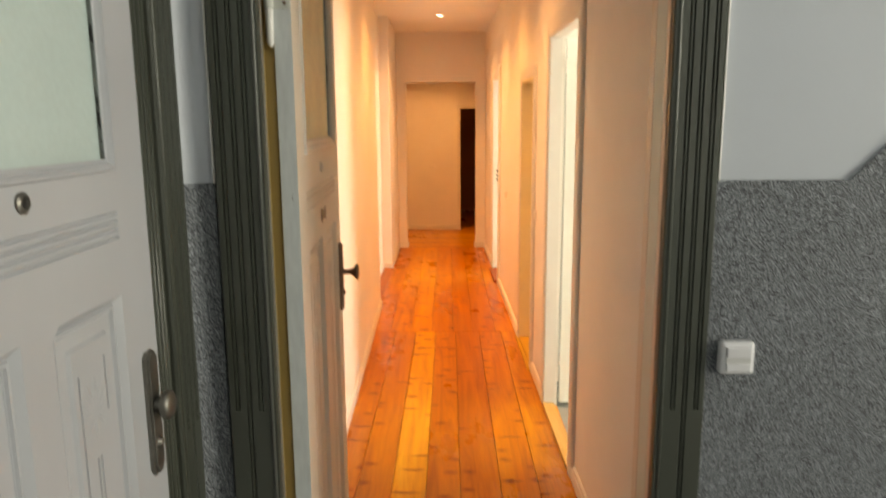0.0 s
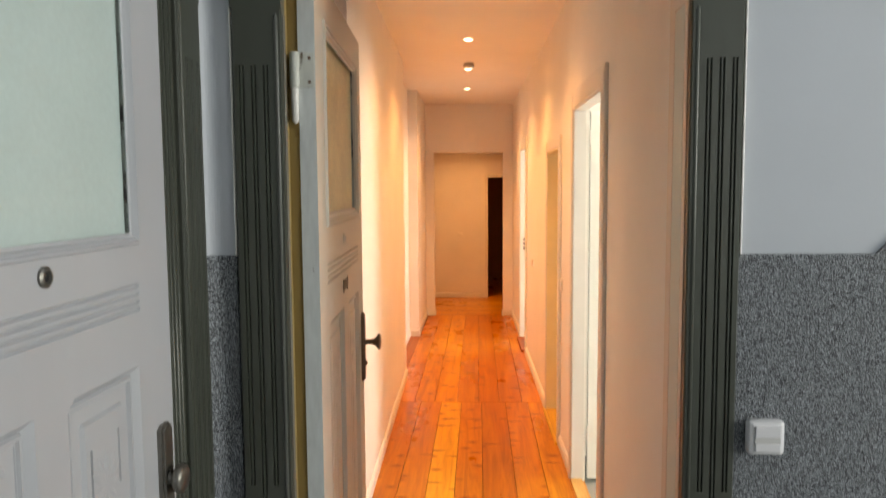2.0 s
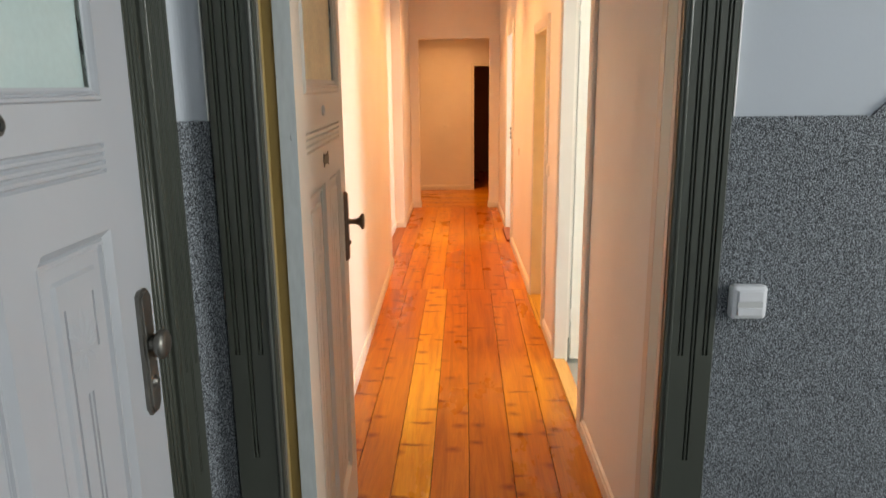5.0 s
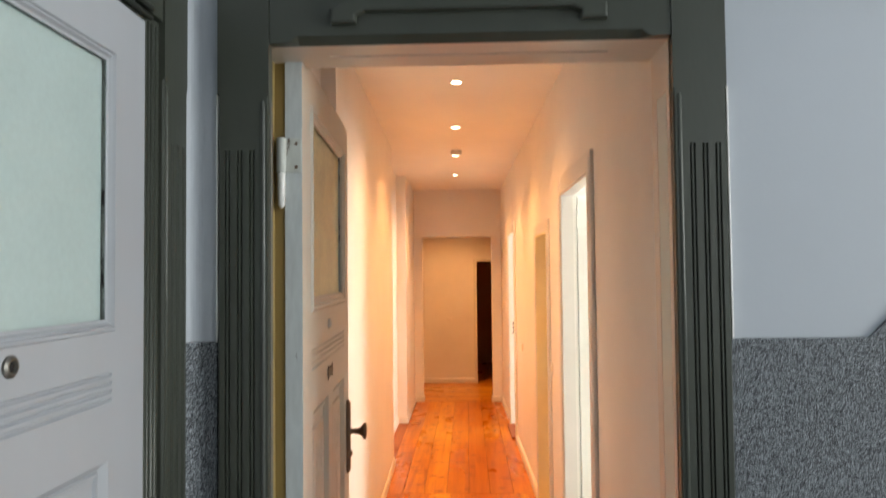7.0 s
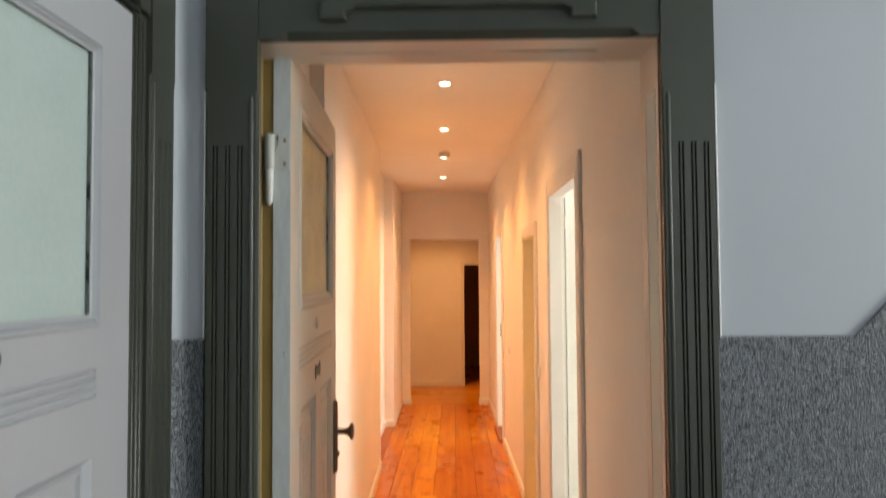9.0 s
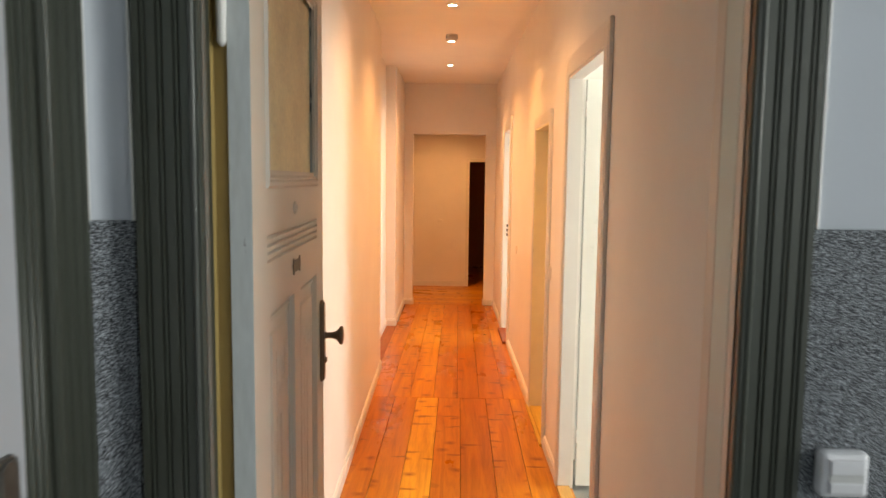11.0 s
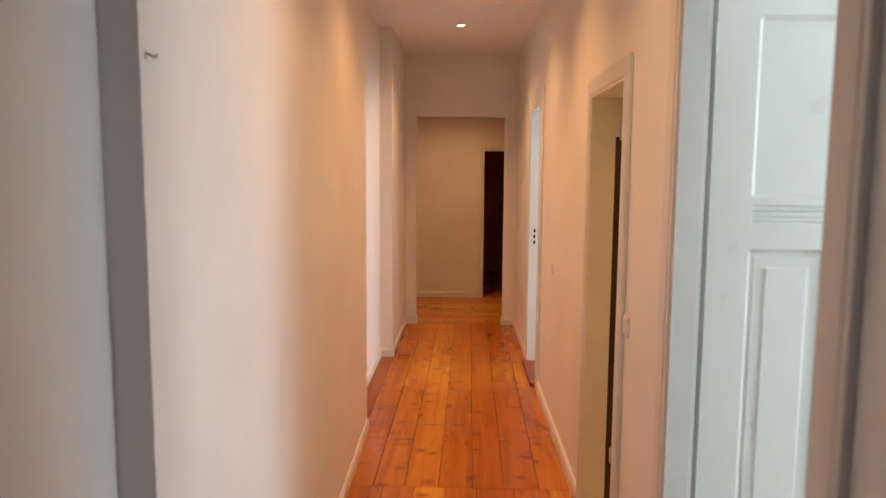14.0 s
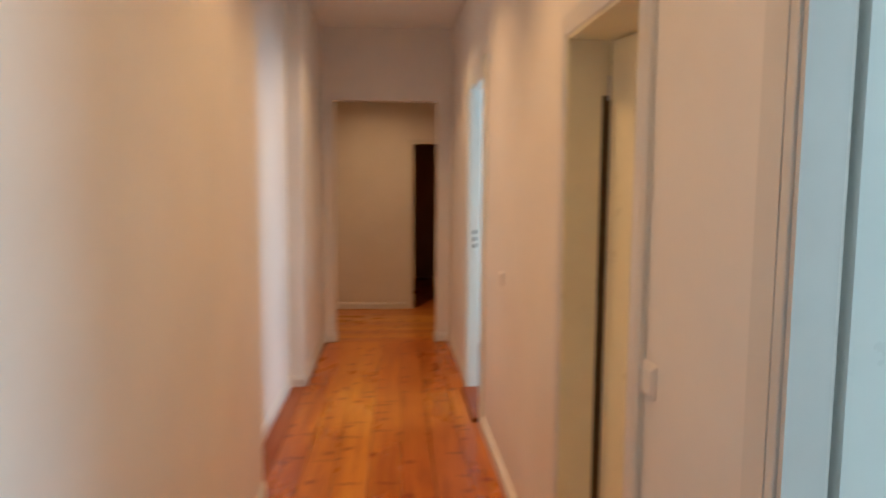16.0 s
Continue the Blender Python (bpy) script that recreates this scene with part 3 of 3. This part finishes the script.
part("lining_head", boxes((-HALF - 0.028, HALF, 0.03, 0.105, TOP, TOP + 0.014), (-HALF - 0.028, HALF, 0.118, 0.20, TOP, TOP + 0.014), (-HALF + 0.12, HALF - 0.12, 0.105, 0.118, TOP + 0.007, TOP + 0.014), (-HALF - 0.028, -HALF + 0.12, 0.105, 0.118, TOP, TOP + 0.014), (HALF - 0.12, HALF, 0.105, 0.118, TOP, TOP + 0.014)), M_LINING, lin)
# Thin strip that paints the pale highlight along the worn inner edge.
part("worn_edge_highlight", boxes((-HALF + 0.0002, -HALF + 0.0018, 0.009, 0.029, 0, 2.15), bevel=0.0006), M_BEAD, lin, "worn inner edge with its highlight painted grey")
part("rebate_strip", boxes((HALF + 0.0005, HALF + 0.0039, 0.060, 0.135, 0.156, 2.164)), M_STRIP, lin, "pale grey green strip let into the lining")
nlin = thing("door_lining", pose(-0.495, NY, 0, 0, 0, 90), "dark olive grey inner frame of the neighbouring door", "door frame", kind="structure")
for s in (-1, 1):
    a, b = sorted((s * 0.407, s * 0.470))
    part("jamb", boxes((a, b, 0.012, 0.03, 0, 2.276), bevel=0.003), M_OLIVE, nlin)
    for off, r in ((0.418, 0.0045), (0.434, 0.0065), (0.452, 0.0045)):
        rod = part("jamb_bead", lathe([(0.001, 0.0), (r, 0.0), (r, 2.262), (0.001, 2.262)], steps=14), M_OLIVE, nlin, smooth=True)
        rod.location = (s * off, 0.0125, 0)
part("jamb_head", boxes((-0.407, 0.407, 0.012, 0.03, 2.262, 2.276)), M_OLIVE, nlin)
for drop, r in ((0.008, 0.005), (-0.012, 0.007)):
    rod = part("head_bead", lathe([(0.001, 0.0), (r, 0.0), (r, 0.83), (0.001, 0.83)], steps=14), M_OLIVE, nlin, smooth=True)
    rod.matrix_local = pose(-0.415, 0.004, 2.276 - drop, 0, 90, 0)


# ---- panelled doors ----
def frame_bars(x0, x1, z0, z1, w, y0, y1):
    """A mitred moulding round a rectangle, of width w, stepped in profile."""
    bm = bmesh.new()
    prof = [(0, y0 + 0.006), (w * 0.15, y0), (w * 0.35, y0), (w * 0.45, y0 + 0.005), (w * 0.6, y0 + 0.003), (w * 0.75, y0 + 0.009), (w, y0 + 0.012), (w, y1), (0, y1)]
    rings = []
    for d, y in prof:
        rings.append([bm.verts.new(c) for c in ((x0 + d, y, z0 + d), (x1 - d, y, z0 + d), (x1 - d, y, z1 - d), (x0 + d, y, z1 - d))])
    for i in range(len(rings)):
        a, b = rings[i], rings[(i + 1) % len(rings)]
        for k in range(4):
            bm.faces.new((a[k], a[(k + 1) % 4], b[(k + 1) % 4], b[k]))
    return bm


def carved_flower(x, z):
    """Low leaf-shaped ridges fanning out from a stem."""
    bm = bmesh.new()
    for a, long in ((90, 0.075), (66, 0.072), (114, 0.072), (40, 0.058), (140, 0.058), (8, 0.04), (172, 0.04), (-45, 0.045), (225, 0.045), (-90, 0.05)):
        ca, sa = math.cos(radians(a)), math.sin(radians(a))
        rim = []
        for u, v in ((0.15, 0), (0.4, 0.13), (0.75, 0.11), (1.0, 0), (0.75, -0.11), (0.4, -0.13)):
            rim.append(bm.verts.new((x + long * (u * ca - v * sa), 0.0069, z + long * (u * sa + v * ca))))
        peak = bm.verts.new((x + long * 0.55 * ca, 0.0046, z + long * 0.55 * sa))
        for i in range(6):
            bm.faces.new((rim[i], rim[(i + 1) % 6], peak))
    return bm


def plate_outline(x, z0, z1):
    """A long door plate with clipped, rounded ends and a raised face."""
    def ring(e):
        w, c = 0.0235 - e, 0.011
        return [(x - w + c, z0 + e), (x + w - c, z0 + e), (x + w, z0 + e + c * 1.6), (x + w, z1 - e - c * 0.8), (x + w - c, z1 - e), (x - w + c, z1 - e), (x - w, z1 - e - c * 0.8), (x - w, z0 + e + c * 1.6)]
    bm = prism(ring(0), -0.008, 0.001, 0.002)
    top = prism(ring(0.005), -0.013, -0.0075, 0.002)
    me = bpy.data.meshes.new("plate_face")
    top.to_mesh(me)
    top.free()
    bm.from_mesh(me)
    bpy.data.meshes.remove(me)
    return bm


def panelled_door(m, w, h, label, material, glass=None, edge=None, fittings=None, spy_u=0.0, hinges=False):
    """A leaf with a tall upper light, four grooves and two lower panels; local x from hinge or left edge, face at y = 0."""
    top = thing("door", m, label, "door")
    t = 0.042
    st = 0.117 if w > 0.7 else 0.15
    low_top = 1.388 if edge else 1.428 if glass else 1.455
    px0, px1 = st, w - st
    cuts = []
    for k in range(4):
        z = 1.497 + 0.0165 * k if edge else 1.528 + 0.0145 * k
        cuts.append((px0 + 0.004, px1 - 0.004, z, z + 0.009, 0.006, 0.004))
    half = 0.040
    inset = 0.016 if glass else 0.0
    lows = ((px0 + inset, w / 2 - half), (w / 2 + half, px1 - inset))
    for a, b in lows:
        cuts.append((a, b, 0.22, low_top, 0.018, 0.020 if glass else 0.013))
    if not glass:
        cuts.append((px0, px1, 1.60, h - 0.085, 0.016, 0.013))
    side = 0.035 if edge else 0.014
    hole = (px0 + side, px1 - side, 1.665, h - 0.111)
    part("leaf", relief(0, w, 0.008, h, t, cuts, [hole] if glass else []), material, top)
    if edge:
        part("hinge_edge", boxes((-0.0025, -0.0002, 0.0005, t, 0.01, h - 0.002)), edge, top, "chipped pale blue grey painted edge")
    if glass:
        part("light_moulding", frame_bars(px0, px1, 1.652, h - 0.098, 0.040 if edge else 0.023, -0.006, 0.004), material, top)
        part("putty", frame_bars(hole[0] - 0.004, hole[1] + 0.004, hole[2] - 0.004, hole[3] + 0.004, 0.010, 0.006, 0.0139), M_PUTTY, top, "cracked putty round the glass")
        part("pane", boxes((hole[0], hole[1], 0.014, 0.019, hole[2], hole[3])), glass, top, "rippled obscure glass pane")
        part("inner_moulding", frame_bars(px0 + 0.001, px1 - 0.001, 1.653, h - 0.099, 0.04, t + 0.0, t + 0.014), material, top)
    for a, b in lows:
        if glass:
            part("panel_moulding", frame_bars(a + 0.014, b - 0.014, 0.234, low_top - 0.014, 0.024, 0.008, 0.019), material, top)
        field = [(a + 0.05, b - 0.05, 0.30, low_top - 0.053, -0.006, 0.006)]
        mid = (a + b) / 2
        for dx, z0, z1 in ((-0.006, 0.32, low_top - 0.263), (0.006, 0.32, low_top - 0.263), (-0.044, 0.32, low_top - 0.103), (0.044, low_top - 0.193, low_top - 0.093)) if glass else ():
            field.append((mid + dx - 0.0034, mid + dx + 0.0034, z0, z1, 0.0078, 0.0024))
        part("lower_panel", relief(a + 0.022, b - 0.022, 0.245, low_top - 0.023, 0.008, field), material, top).location.y = 0.013
        if glass:
            part("carving", carved_flower(mid, low_top - 0.183), material, top, "shallow carved flower")
    if hinges:
        for hz in (0.25, h - 0.19):
            hg = part("hinge", lathe([(0.003, 0.0), (0.0045, 0.004), (0.0045, 0.075), (0.003, 0.08)], steps=16), M_TRIM, top, "white painted hinge barrel", True)
            hg.location = (-0.004, -0.004, hz)
    if fittings:
        ux = w - 0.052
        part("handle_plate", plate_outline(ux, 1.030, 1.290), fittings, top, "dark metal long plate")
        flared = [(0.015, 0.006), (0.0125, 0.011), (0.0095, 0.018), (0.010, 0.034), (0.014, 0.046), (0.022, 0.054), (0.0285, 0.058), (0.030, 0.062), (0.0285, 0.067), (0.012, 0.070)]
        knob = part("knob", lathe(flared if edge else [(0.016, 0.008), (0.013, 0.013), (0.011, 0.018), (0.015, 0.021), (0.026, 0.024), (0.0295, 0.030), (0.0290, 0.037), (0.022, 0.042), (0.008, 0.044)], "y"), fittings, top, "turned dark metal knob", True)
        knob.location = (ux, -0.003, 1.178)
        key = part("cylinder", lathe([(0.014, 0.0), (0.014, 0.006), (0.009, 0.008), (0.0085, 0.012), (0.006, 0.013)], "y"), fittings, top, "lock cylinder with a bright core", True)
        key.location = (ux, -0.007, 1.098)
        spy = part("spyhole", lathe([(0.016, 0), (0.016, 0.004), (0.012, 0.007), (0.0095, 0.007), (0.008, 0.003)], "y"), material if edge else fittings, top)
        spy.location = (w / 2 + spy_u, 0.0, 1.626 + 0.8 * spy_u)
        part("spy_lens", lathe([(0.008, 0.0031), (0.004, 0.005)], "y", 16), M_BLACK, spy)
    return top


ENT = pose(-0.2765, 0.147, 0, 0, 0, 92.85)
ent = panelled_door(ENT, 0.925, 2.30, "old panelled entrance door standing open, grey gloss paint with warm light in its colour, obscure glass", M_LEAF, M_PANE2, M_EDGE, M_BRONZE, -0.03)
panelled_door(pose(-0.507, NY - 0.405, 0, 0, 0, 90), 0.81, 2.258, "old panelled pale grey neighbouring door, closed, with greenish obscure glass", M_DOOR, M_PANE, None, M_IRON)
askew(panelled_door(pose(0.774, 2.540, 0.012), 0.77, 2.19, "white panelled room door standing wide open", M_WHITE, hinges=True))
askew(panelled_door(pose(0.822, 3.868, 0.012, 0, 0, -78), 0.64, 2.012, "cream panelled small-room door standing slightly ajar", M_CREAM, hinges=True))


# ---- plain casings of the corridor doors ----
def plain_casing(y0, y1, h, w, material, label, deep=0.07, jamb_paint=None, rebate=0.0):
    """Architrave round a doorway in the right wall, with its reveal boards."""
    top = thing("door_frame", pose(XR, (y0 + y1) / 2, 0), label, "door frame", "corridor door frames", "structure")
    hw = (y1 - y0) / 2
    for s in (-1, 1):
        a, b = sorted((s * hw, s * (hw + w)))
        part("casing", boxes((-0.018, 0.0, a, b, 0, h + w), bevel=0.004), material, top)
        c, d = sorted((s * (hw + w * 0.25), s * (hw + w * 0.8)))
        part("casing_bead", boxes((-0.0205, -0.0175, c, d, 0, h + w * 0.75), bevel=0.0014), material, top)
        e, f = sorted((s * hw, s * (hw - 0.012)))
        part("jamb", boxes((-0.012, deep, e, f, 0, h)), jamb_paint or material, top)
    part("casing_head", boxes((-0.0175, 0.0, -hw, hw, h, h + w), bevel=0.004), material, top)
    part("jamb_head", boxes((-0.012, deep + rebate, -hw, hw, h - 0.012, h)), jamb_paint or material, top)
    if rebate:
        # Dark backing that puts the hinge gap's shade into its colour.
        part("rebate", boxes((deep + 0.002, deep + rebate, hw - 0.003, hw + 0.008, 0, 1.85)), M_GAP_SHADE, top, "dark backing strip painted as shade in the hinge gap")
        # Added filler, so the gap's upper end reads light.
        part("gap_filler", boxes((deep, deep + rebate, hw - 0.010, hw + 0.008, 1.85, h)), jamb_paint or material, top)
    return top


askew(plain_casing(*D1, 0.098, M_TRIM, "white gloss door casing of the daylit room", 0.057))
askew(plain_casing(*D2, 0.075, M_TRIM, "cream gloss door casing with yellowed jambs", 0.105, M_CREAM, 0.09))
d3 = askew(plain_casing(*D3, 0.11, M_WHITE, "white gloss door casing of the rear room", 0.062))
hw3 = (D3[1] - D3[0]) / 2
part("strike_plate", boxes((0.02, 0.045, hw3 - 0.015, hw3 - 0.0122, 1.03, 1.25)), M_WHITE, d3, "steel strike plate")
for z0, z1 in ((1.165, 1.195), (1.115, 1.145), (1.065, 1.095)):
    part("strike_hole", boxes((0.024, 0.041, hw3 - 0.0162, hw3 - 0.0148, z0, z1)), M_BLACK, d3)
askew(structure("threshold_1", boxes((XR - 0.02, XR + 0.05, D1[0] + 0.012, D1[1] - 0.012, -0.008, 0.022), bevel=0.003), M_SILLP, "pale worn pine threshold", "threshold"))
askew(structure("threshold_2", boxes((XR - 0.034, XR - 0.012, D2[0] - 0.06, D2[1] + 0.06, -0.008, 0.018), (XR - 0.013, 0.86, D2[0] + 0.012, D2[1] - 0.012, -0.008, 0.032), bevel=0.003), M_SILL, "pale yellow pine threshold", "threshold"))
askew(structure("threshold_3", boxes((XR - 0.05, 0.80, D3[0] + 0.012, D3[1] - 0.012, -0.008, 0.030), bevel=0.003), M_SILLD, "brown wooden threshold", "threshold"))
structure("threshold_entrance", boxes((-0.319, 0.592, -0.01, 0.2, 0.0, 0.018), bevel=0.004), M_SILLD, "worn brown wooden entrance threshold", "threshold")


# ---- baseboards ----
def baseboard(name, points, side, t=0.014):
    """Skirting along plan points; side: which way its thickness goes from the wall line."""
    bm = bmesh.new()
    prof = [(0.0, 0.0), (t, 0.0), (t, 0.058), (t - 0.004, 0.063), (t - 0.006, 0.075), (0.0, 0.080)]
    for (xa, ya), (xb, yb) in zip(points, points[1:]):
        d = Vector((xb - xa, yb - ya)).normalized()
        nrm = Vector((-d.y, d.x)) * side
        ends = []
        for x, y, e in ((xa, ya, -0.0), (xb, yb, 0.0)):
            ends.append([bm.verts.new((x + nrm.x * o, y + nrm.y * o, z)) for o, z in prof])
        for i in range(len(prof)):
            j = (i + 1) % len(prof)
            bm.faces.new((ends[0][i], ends[0][j], ends[1][j], ends[1][i]))
        bm.faces.new(ends[0])
        bm.faces.new(ends[1])
    return structure(name, bm, M_TRIM, "cream painted wooden baseboard", "baseboard")


baseboard("baseboard_1", [(XL0, 0.21), (XL0, 1.76)], -1)
baseboard("baseboard_2", [(-0.492, 1.762), (-0.563, 4.94)], -1)
baseboard("baseboard_3", [(-0.71, 4.95), (-0.71, 6.78)], -1)
baseboard("baseboard_4", [(-0.71, 6.78), (-0.60, 6.78)], -1)
baseboard("baseboard_5", [(-0.60, 6.768), (-0.61, 8.205)], -1)
baseboard("baseboard_6", [(-0.61, 8.205), (OX0, 8.205)], -1)
baseboard("baseboard_7", [(OX0, 8.193), (OX0, 8.33)], -1)
baseboard("baseboard_8", [(OX1, 8.205), (XR, 8.205)], -1)
baseboard("baseboard_9", [(OX1, 8.193), (OX1, 8.33)], 1)
for k, (a, b) in enumerate(((0.21, D1[0] - 0.098), (D1[1] + 0.098, D2[0] - 0.075), (D2[1] + 0.075, D3[0] - 0.11), (D3[1] + 0.11, 8.205))):
    askew(baseboard("baseboard_%d" % (10 + k), [(XR, a), (XR, b)], 1, 0.022 if k == 2 else 0.016))
baseboard("baseboard_14", [(-2.4, 9.89), (FX0 - 0.05, 9.89)], -1)

# ---- lamps, detector, switches ----
for lx, ly in LAMPS:
    lamp = thing("downlight", pose(lx, ly, CEIL), "small round recessed ceiling downlight, lit warm", "ceiling lamp", "corridor downlights")
    part("ring", lathe([(0.044, 0.001), (0.044, -0.004), (0.038, -0.007), (0.033, -0.004), (0.033, 0.001)]), M_TRIM, lamp, smooth=True)
    part("lens", lathe([(0.032, -0.001), (0.032, -0.0035), (0.020, -0.0045)]), M_GLOW, lamp, "glowing lens")
smoke = thing("smoke_detector", pose(0.036, 5.10, CEIL), "white round smoke detector on the ceiling", "smoke detector")
part("base", lathe([(0.050, 0.0), (0.050, -0.012), (0.046, -0.014)]), M_PLASTIC, smoke)
part("cover", lathe([(0.046, -0.013), (0.046, -0.018), (0.054, -0.020), (0.054, -0.034), (0.044, -0.044), (0.018, -0.047)]), M_PLASTIC, smoke, smooth=True)


def rocker(name, m, w, h, label, depth=0.012, split=False):
    top = thing(name, m, label, "light switch")
    part("plate", boxes((-w / 2, w / 2, -depth, 0, -h / 2, h / 2), bevel=0.010 if split else 0.004), M_PLASTIC if split else M_COVER, top)
    e = depth
    if split:
        part("upper_rocker", boxes((-w * 0.34, w * 0.34, -e - 0.006, -e + 0.002, 0.004, h * 0.36), bevel=0.002), M_PLASTIC, top)
        part("lower_rocker", boxes((-w * 0.34, w * 0.34, -e - 0.006, -e + 0.002, -h * 0.36, -0.0105), bevel=0.002), M_PLASTIC, top)
        part("label_strip", boxes((-w * 0.34, w * 0.34, -e - 0.003, -e + 0.002, -0.010, 0.0035)), M_LABEL, top, "pale grey label strip")
    else:
        part("rocker", boxes((-w * 0.36, w * 0.36, -e - 0.004, -e + 0.002, -h * 0.36, h * 0.36), bevel=0.002), M_COVER, top)
    return top


rocker("light_switch", pose(0.773, 0.012, 1.185), 0.082, 0.080, "white surface-mounted double rocker switch on speckled dado", 0.032, True)
askew(rocker("light_switch", pose(XR, 3.10, 1.118, 0, 0, -90), 0.080, 0.080, "white rocker switch on the corridor wall", 0.006))
askew(rocker("socket_plate", pose(XR, 5.17, 1.053, 0, 0, -90), 0.07, 0.07, "small white blank plate on the corridor wall"))
rocker("socket_plate", pose(-0.17, 9.89, 1.037), 0.08, 0.05, "small white plate on the end wall")
hook = thing("coat_hook", pose(-0.492, 1.785, 1.885) @ Matrix.Diagonal((0.6, 0.7, 0.6, 1)), "small pale painted hook on the wall corner", "hook")
part("hook_arm", prism([(0, -0.001), (0.010, -0.002), (0.022, -0.011), (0.034, -0.010), (0.040, 0.004), (0.035, 0.005), (0.031, -0.004), (0.024, -0.004), (0.012, 0.006), (0, 0.008)], -0.004, 0.004, 0.001), M_TRIM, hook)
part("hook_plate", boxes((0, 0.0025, -0.008, 0.008, -0.014, 0.018), bevel=0.001), M_TRIM, hook)

# hinges and marks of the open entrance door
for hz in (2.003, 0.35):
    hg = part("hinge", boxes((-0.0055, -0.0024, 0.002, 0.041, hz, hz + 0.086), bevel=0.001), M_HINGE, ent, "painted iron hinge leaf")
    knuckle = part("knuckle", lathe([(0.010, 0.0), (0.0115, 0.003), (0.0115, 0.083), (0.010, 0.086)], steps=18), M_HINGE, hg, "painted hinge knuckle", True)
    knuckle.location = (-0.008, 0.050, hz)
    pin = part("hinge_pin", lathe([(0.003, -0.088), (0.0085, -0.080), (0.0095, -0.003), (0.0095, -0.001)], steps=16), M_TRIM, hg, "white painted hinge pin", True)
    pin.location = (-0.008, 0.050, hz)
    for dz in (0.014, 0.072):
        screw = part("screw", lathe([(0.0045, 0.0), (0.004, 0.0012)], steps=12), M_BRONZE, hg)
        screw.matrix_local = pose(-0.0055, 0.014, hz + dz, 0, -90, 0)
slot = []
for sx, sz in ((1, 1), (-1, 1), (-1, -1), (1, -1)):
    corner = [(0.050, 0.006), (0.043, 0.012), (0.044, 0.021), (0.037, 0.016), (0.024, 0.013), (0.010, 0.015)]
    slot += [(0.452 + sx * u, 1.455 + sz * v) for u, v in (corner if sx * sz > 0 else reversed(corner))]
part("letter_slot", prism(slot, -0.003, 0.001), M_SLOT, ent, "dark worn letter slot plate")

# far doorway trim
fd = thing("door_frame", pose(FX0, 9.89, 0), "narrow cream casing of the dark far doorway", "door frame", kind="structure")
part("casing", boxes((-0.05, 0.0, -0.014, 0.0, 0, FZ + 0.05), bevel=0.003), M_TRIM, fd)
part("casing_head", boxes((0.0, FX1 - FX0, -0.0135, 0.0, FZ, FZ + 0.05), bevel=0.003), M_TRIM, fd)
part("strike_plate", boxes((0.0, 0.003, 0.02, 0.04, 0.9, 1.1)), M_IRON, fd, "steel strike plate")

# windows of the daylit spaces
for k, (m, w, h) in enumerate(((pose(5.05, -1.4, 2.0, 0, 0, 90), 1.5, 1.9), (pose(4.25, 1.75, 1.6, 0, 0, 90), 1.5, 1.7), (pose(4.25, 6.5, 1.6, 0, 0, 90), 1.4, 1.7), (pose(3.2, -3.65, 2.5), 1.4, 1.7))):
    win = thing("window_%d" % (k + 1), m, "white framed daylight window", "window", kind="structure")
    part("window_frame", boxes((-w / 2, -w / 2 + 0.06, -0.03, 0.03, -h / 2, h / 2), (w / 2 - 0.06, w / 2, -0.03, 0.03, -h / 2, h / 2),
                               (-w / 2 + 0.06, w / 2 - 0.06, -0.03, 0.03, -h / 2, -h / 2 + 0.06), (-w / 2 + 0.06, w / 2 - 0.06, -0.03, 0.03, h / 2 - 0.06, h / 2)), M_TRIM, win)
    pane = part("pane", boxes((-w / 2 + 0.06, w / 2 - 0.06, -0.003, 0.003, -h / 2 + 0.06, h / 2 - 0.06)), M_CLEAR, win)
    pane.visible_shadow = False

# ---- floors, board by board ----
floor = structure("floor", boxes((-0.86, 0.76, 0.2, 8.205, -0.06, -0.022), (-2.4, 1.9, 8.205, 10.0, -0.06, -0.022), (-0.2, 1.6, 10.0, 12.5, -0.06, -0.022)), M_GAP,
                  "varnished orange pine board floor", "floor")


def board(x0, x1, y0, y1, material, gap=0.0015):
    bm = boxes((x0 + gap, x1 - gap, y0 + gap, y1 - gap, -0.02, 0.0))
    edges = [e for e in bm.edges if all(v.co.z > -0.001 for v in e.verts)]
    bmesh.ops.bevel(bm, geom=edges, offset=0.0012, segments=1, affect="EDGES")
    return part("floor_board", bm, material, floor)


NEAR = [-0.57, -0.531, -0.356, -0.187, -0.021, 0.145, 0.341, 0.525, 0.76]
FAR = [-0.71, -0.585, -0.412, -0.244, -0.060, 0.122, 0.293, 0.481, 0.69]
JOINT = 4.12
for a, b in zip(NEAR, NEAR[1:]):
    board(a, b, 0.2, JOINT, M_FLOOR_Y if -0.2 < a < -0.1 else M_FLOOR)
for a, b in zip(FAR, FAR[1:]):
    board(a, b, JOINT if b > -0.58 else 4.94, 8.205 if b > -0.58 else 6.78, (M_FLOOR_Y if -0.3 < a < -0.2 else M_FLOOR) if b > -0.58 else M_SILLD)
y = 8.205
for wdt in (0.16, 0.19, 0.17, 0.18, 0.2, 0.17, 0.19, 0.17, 0.18, 0.2):
    if y < 9.99:
        board(-2.4, 1.9, y, min(y + wdt, 10.0), M_HALL)
    y += wdt
for k in range(9):
    board(-0.2 + 0.2 * k, 0.2 * k, 10.0, 12.5, M_FLOOR)
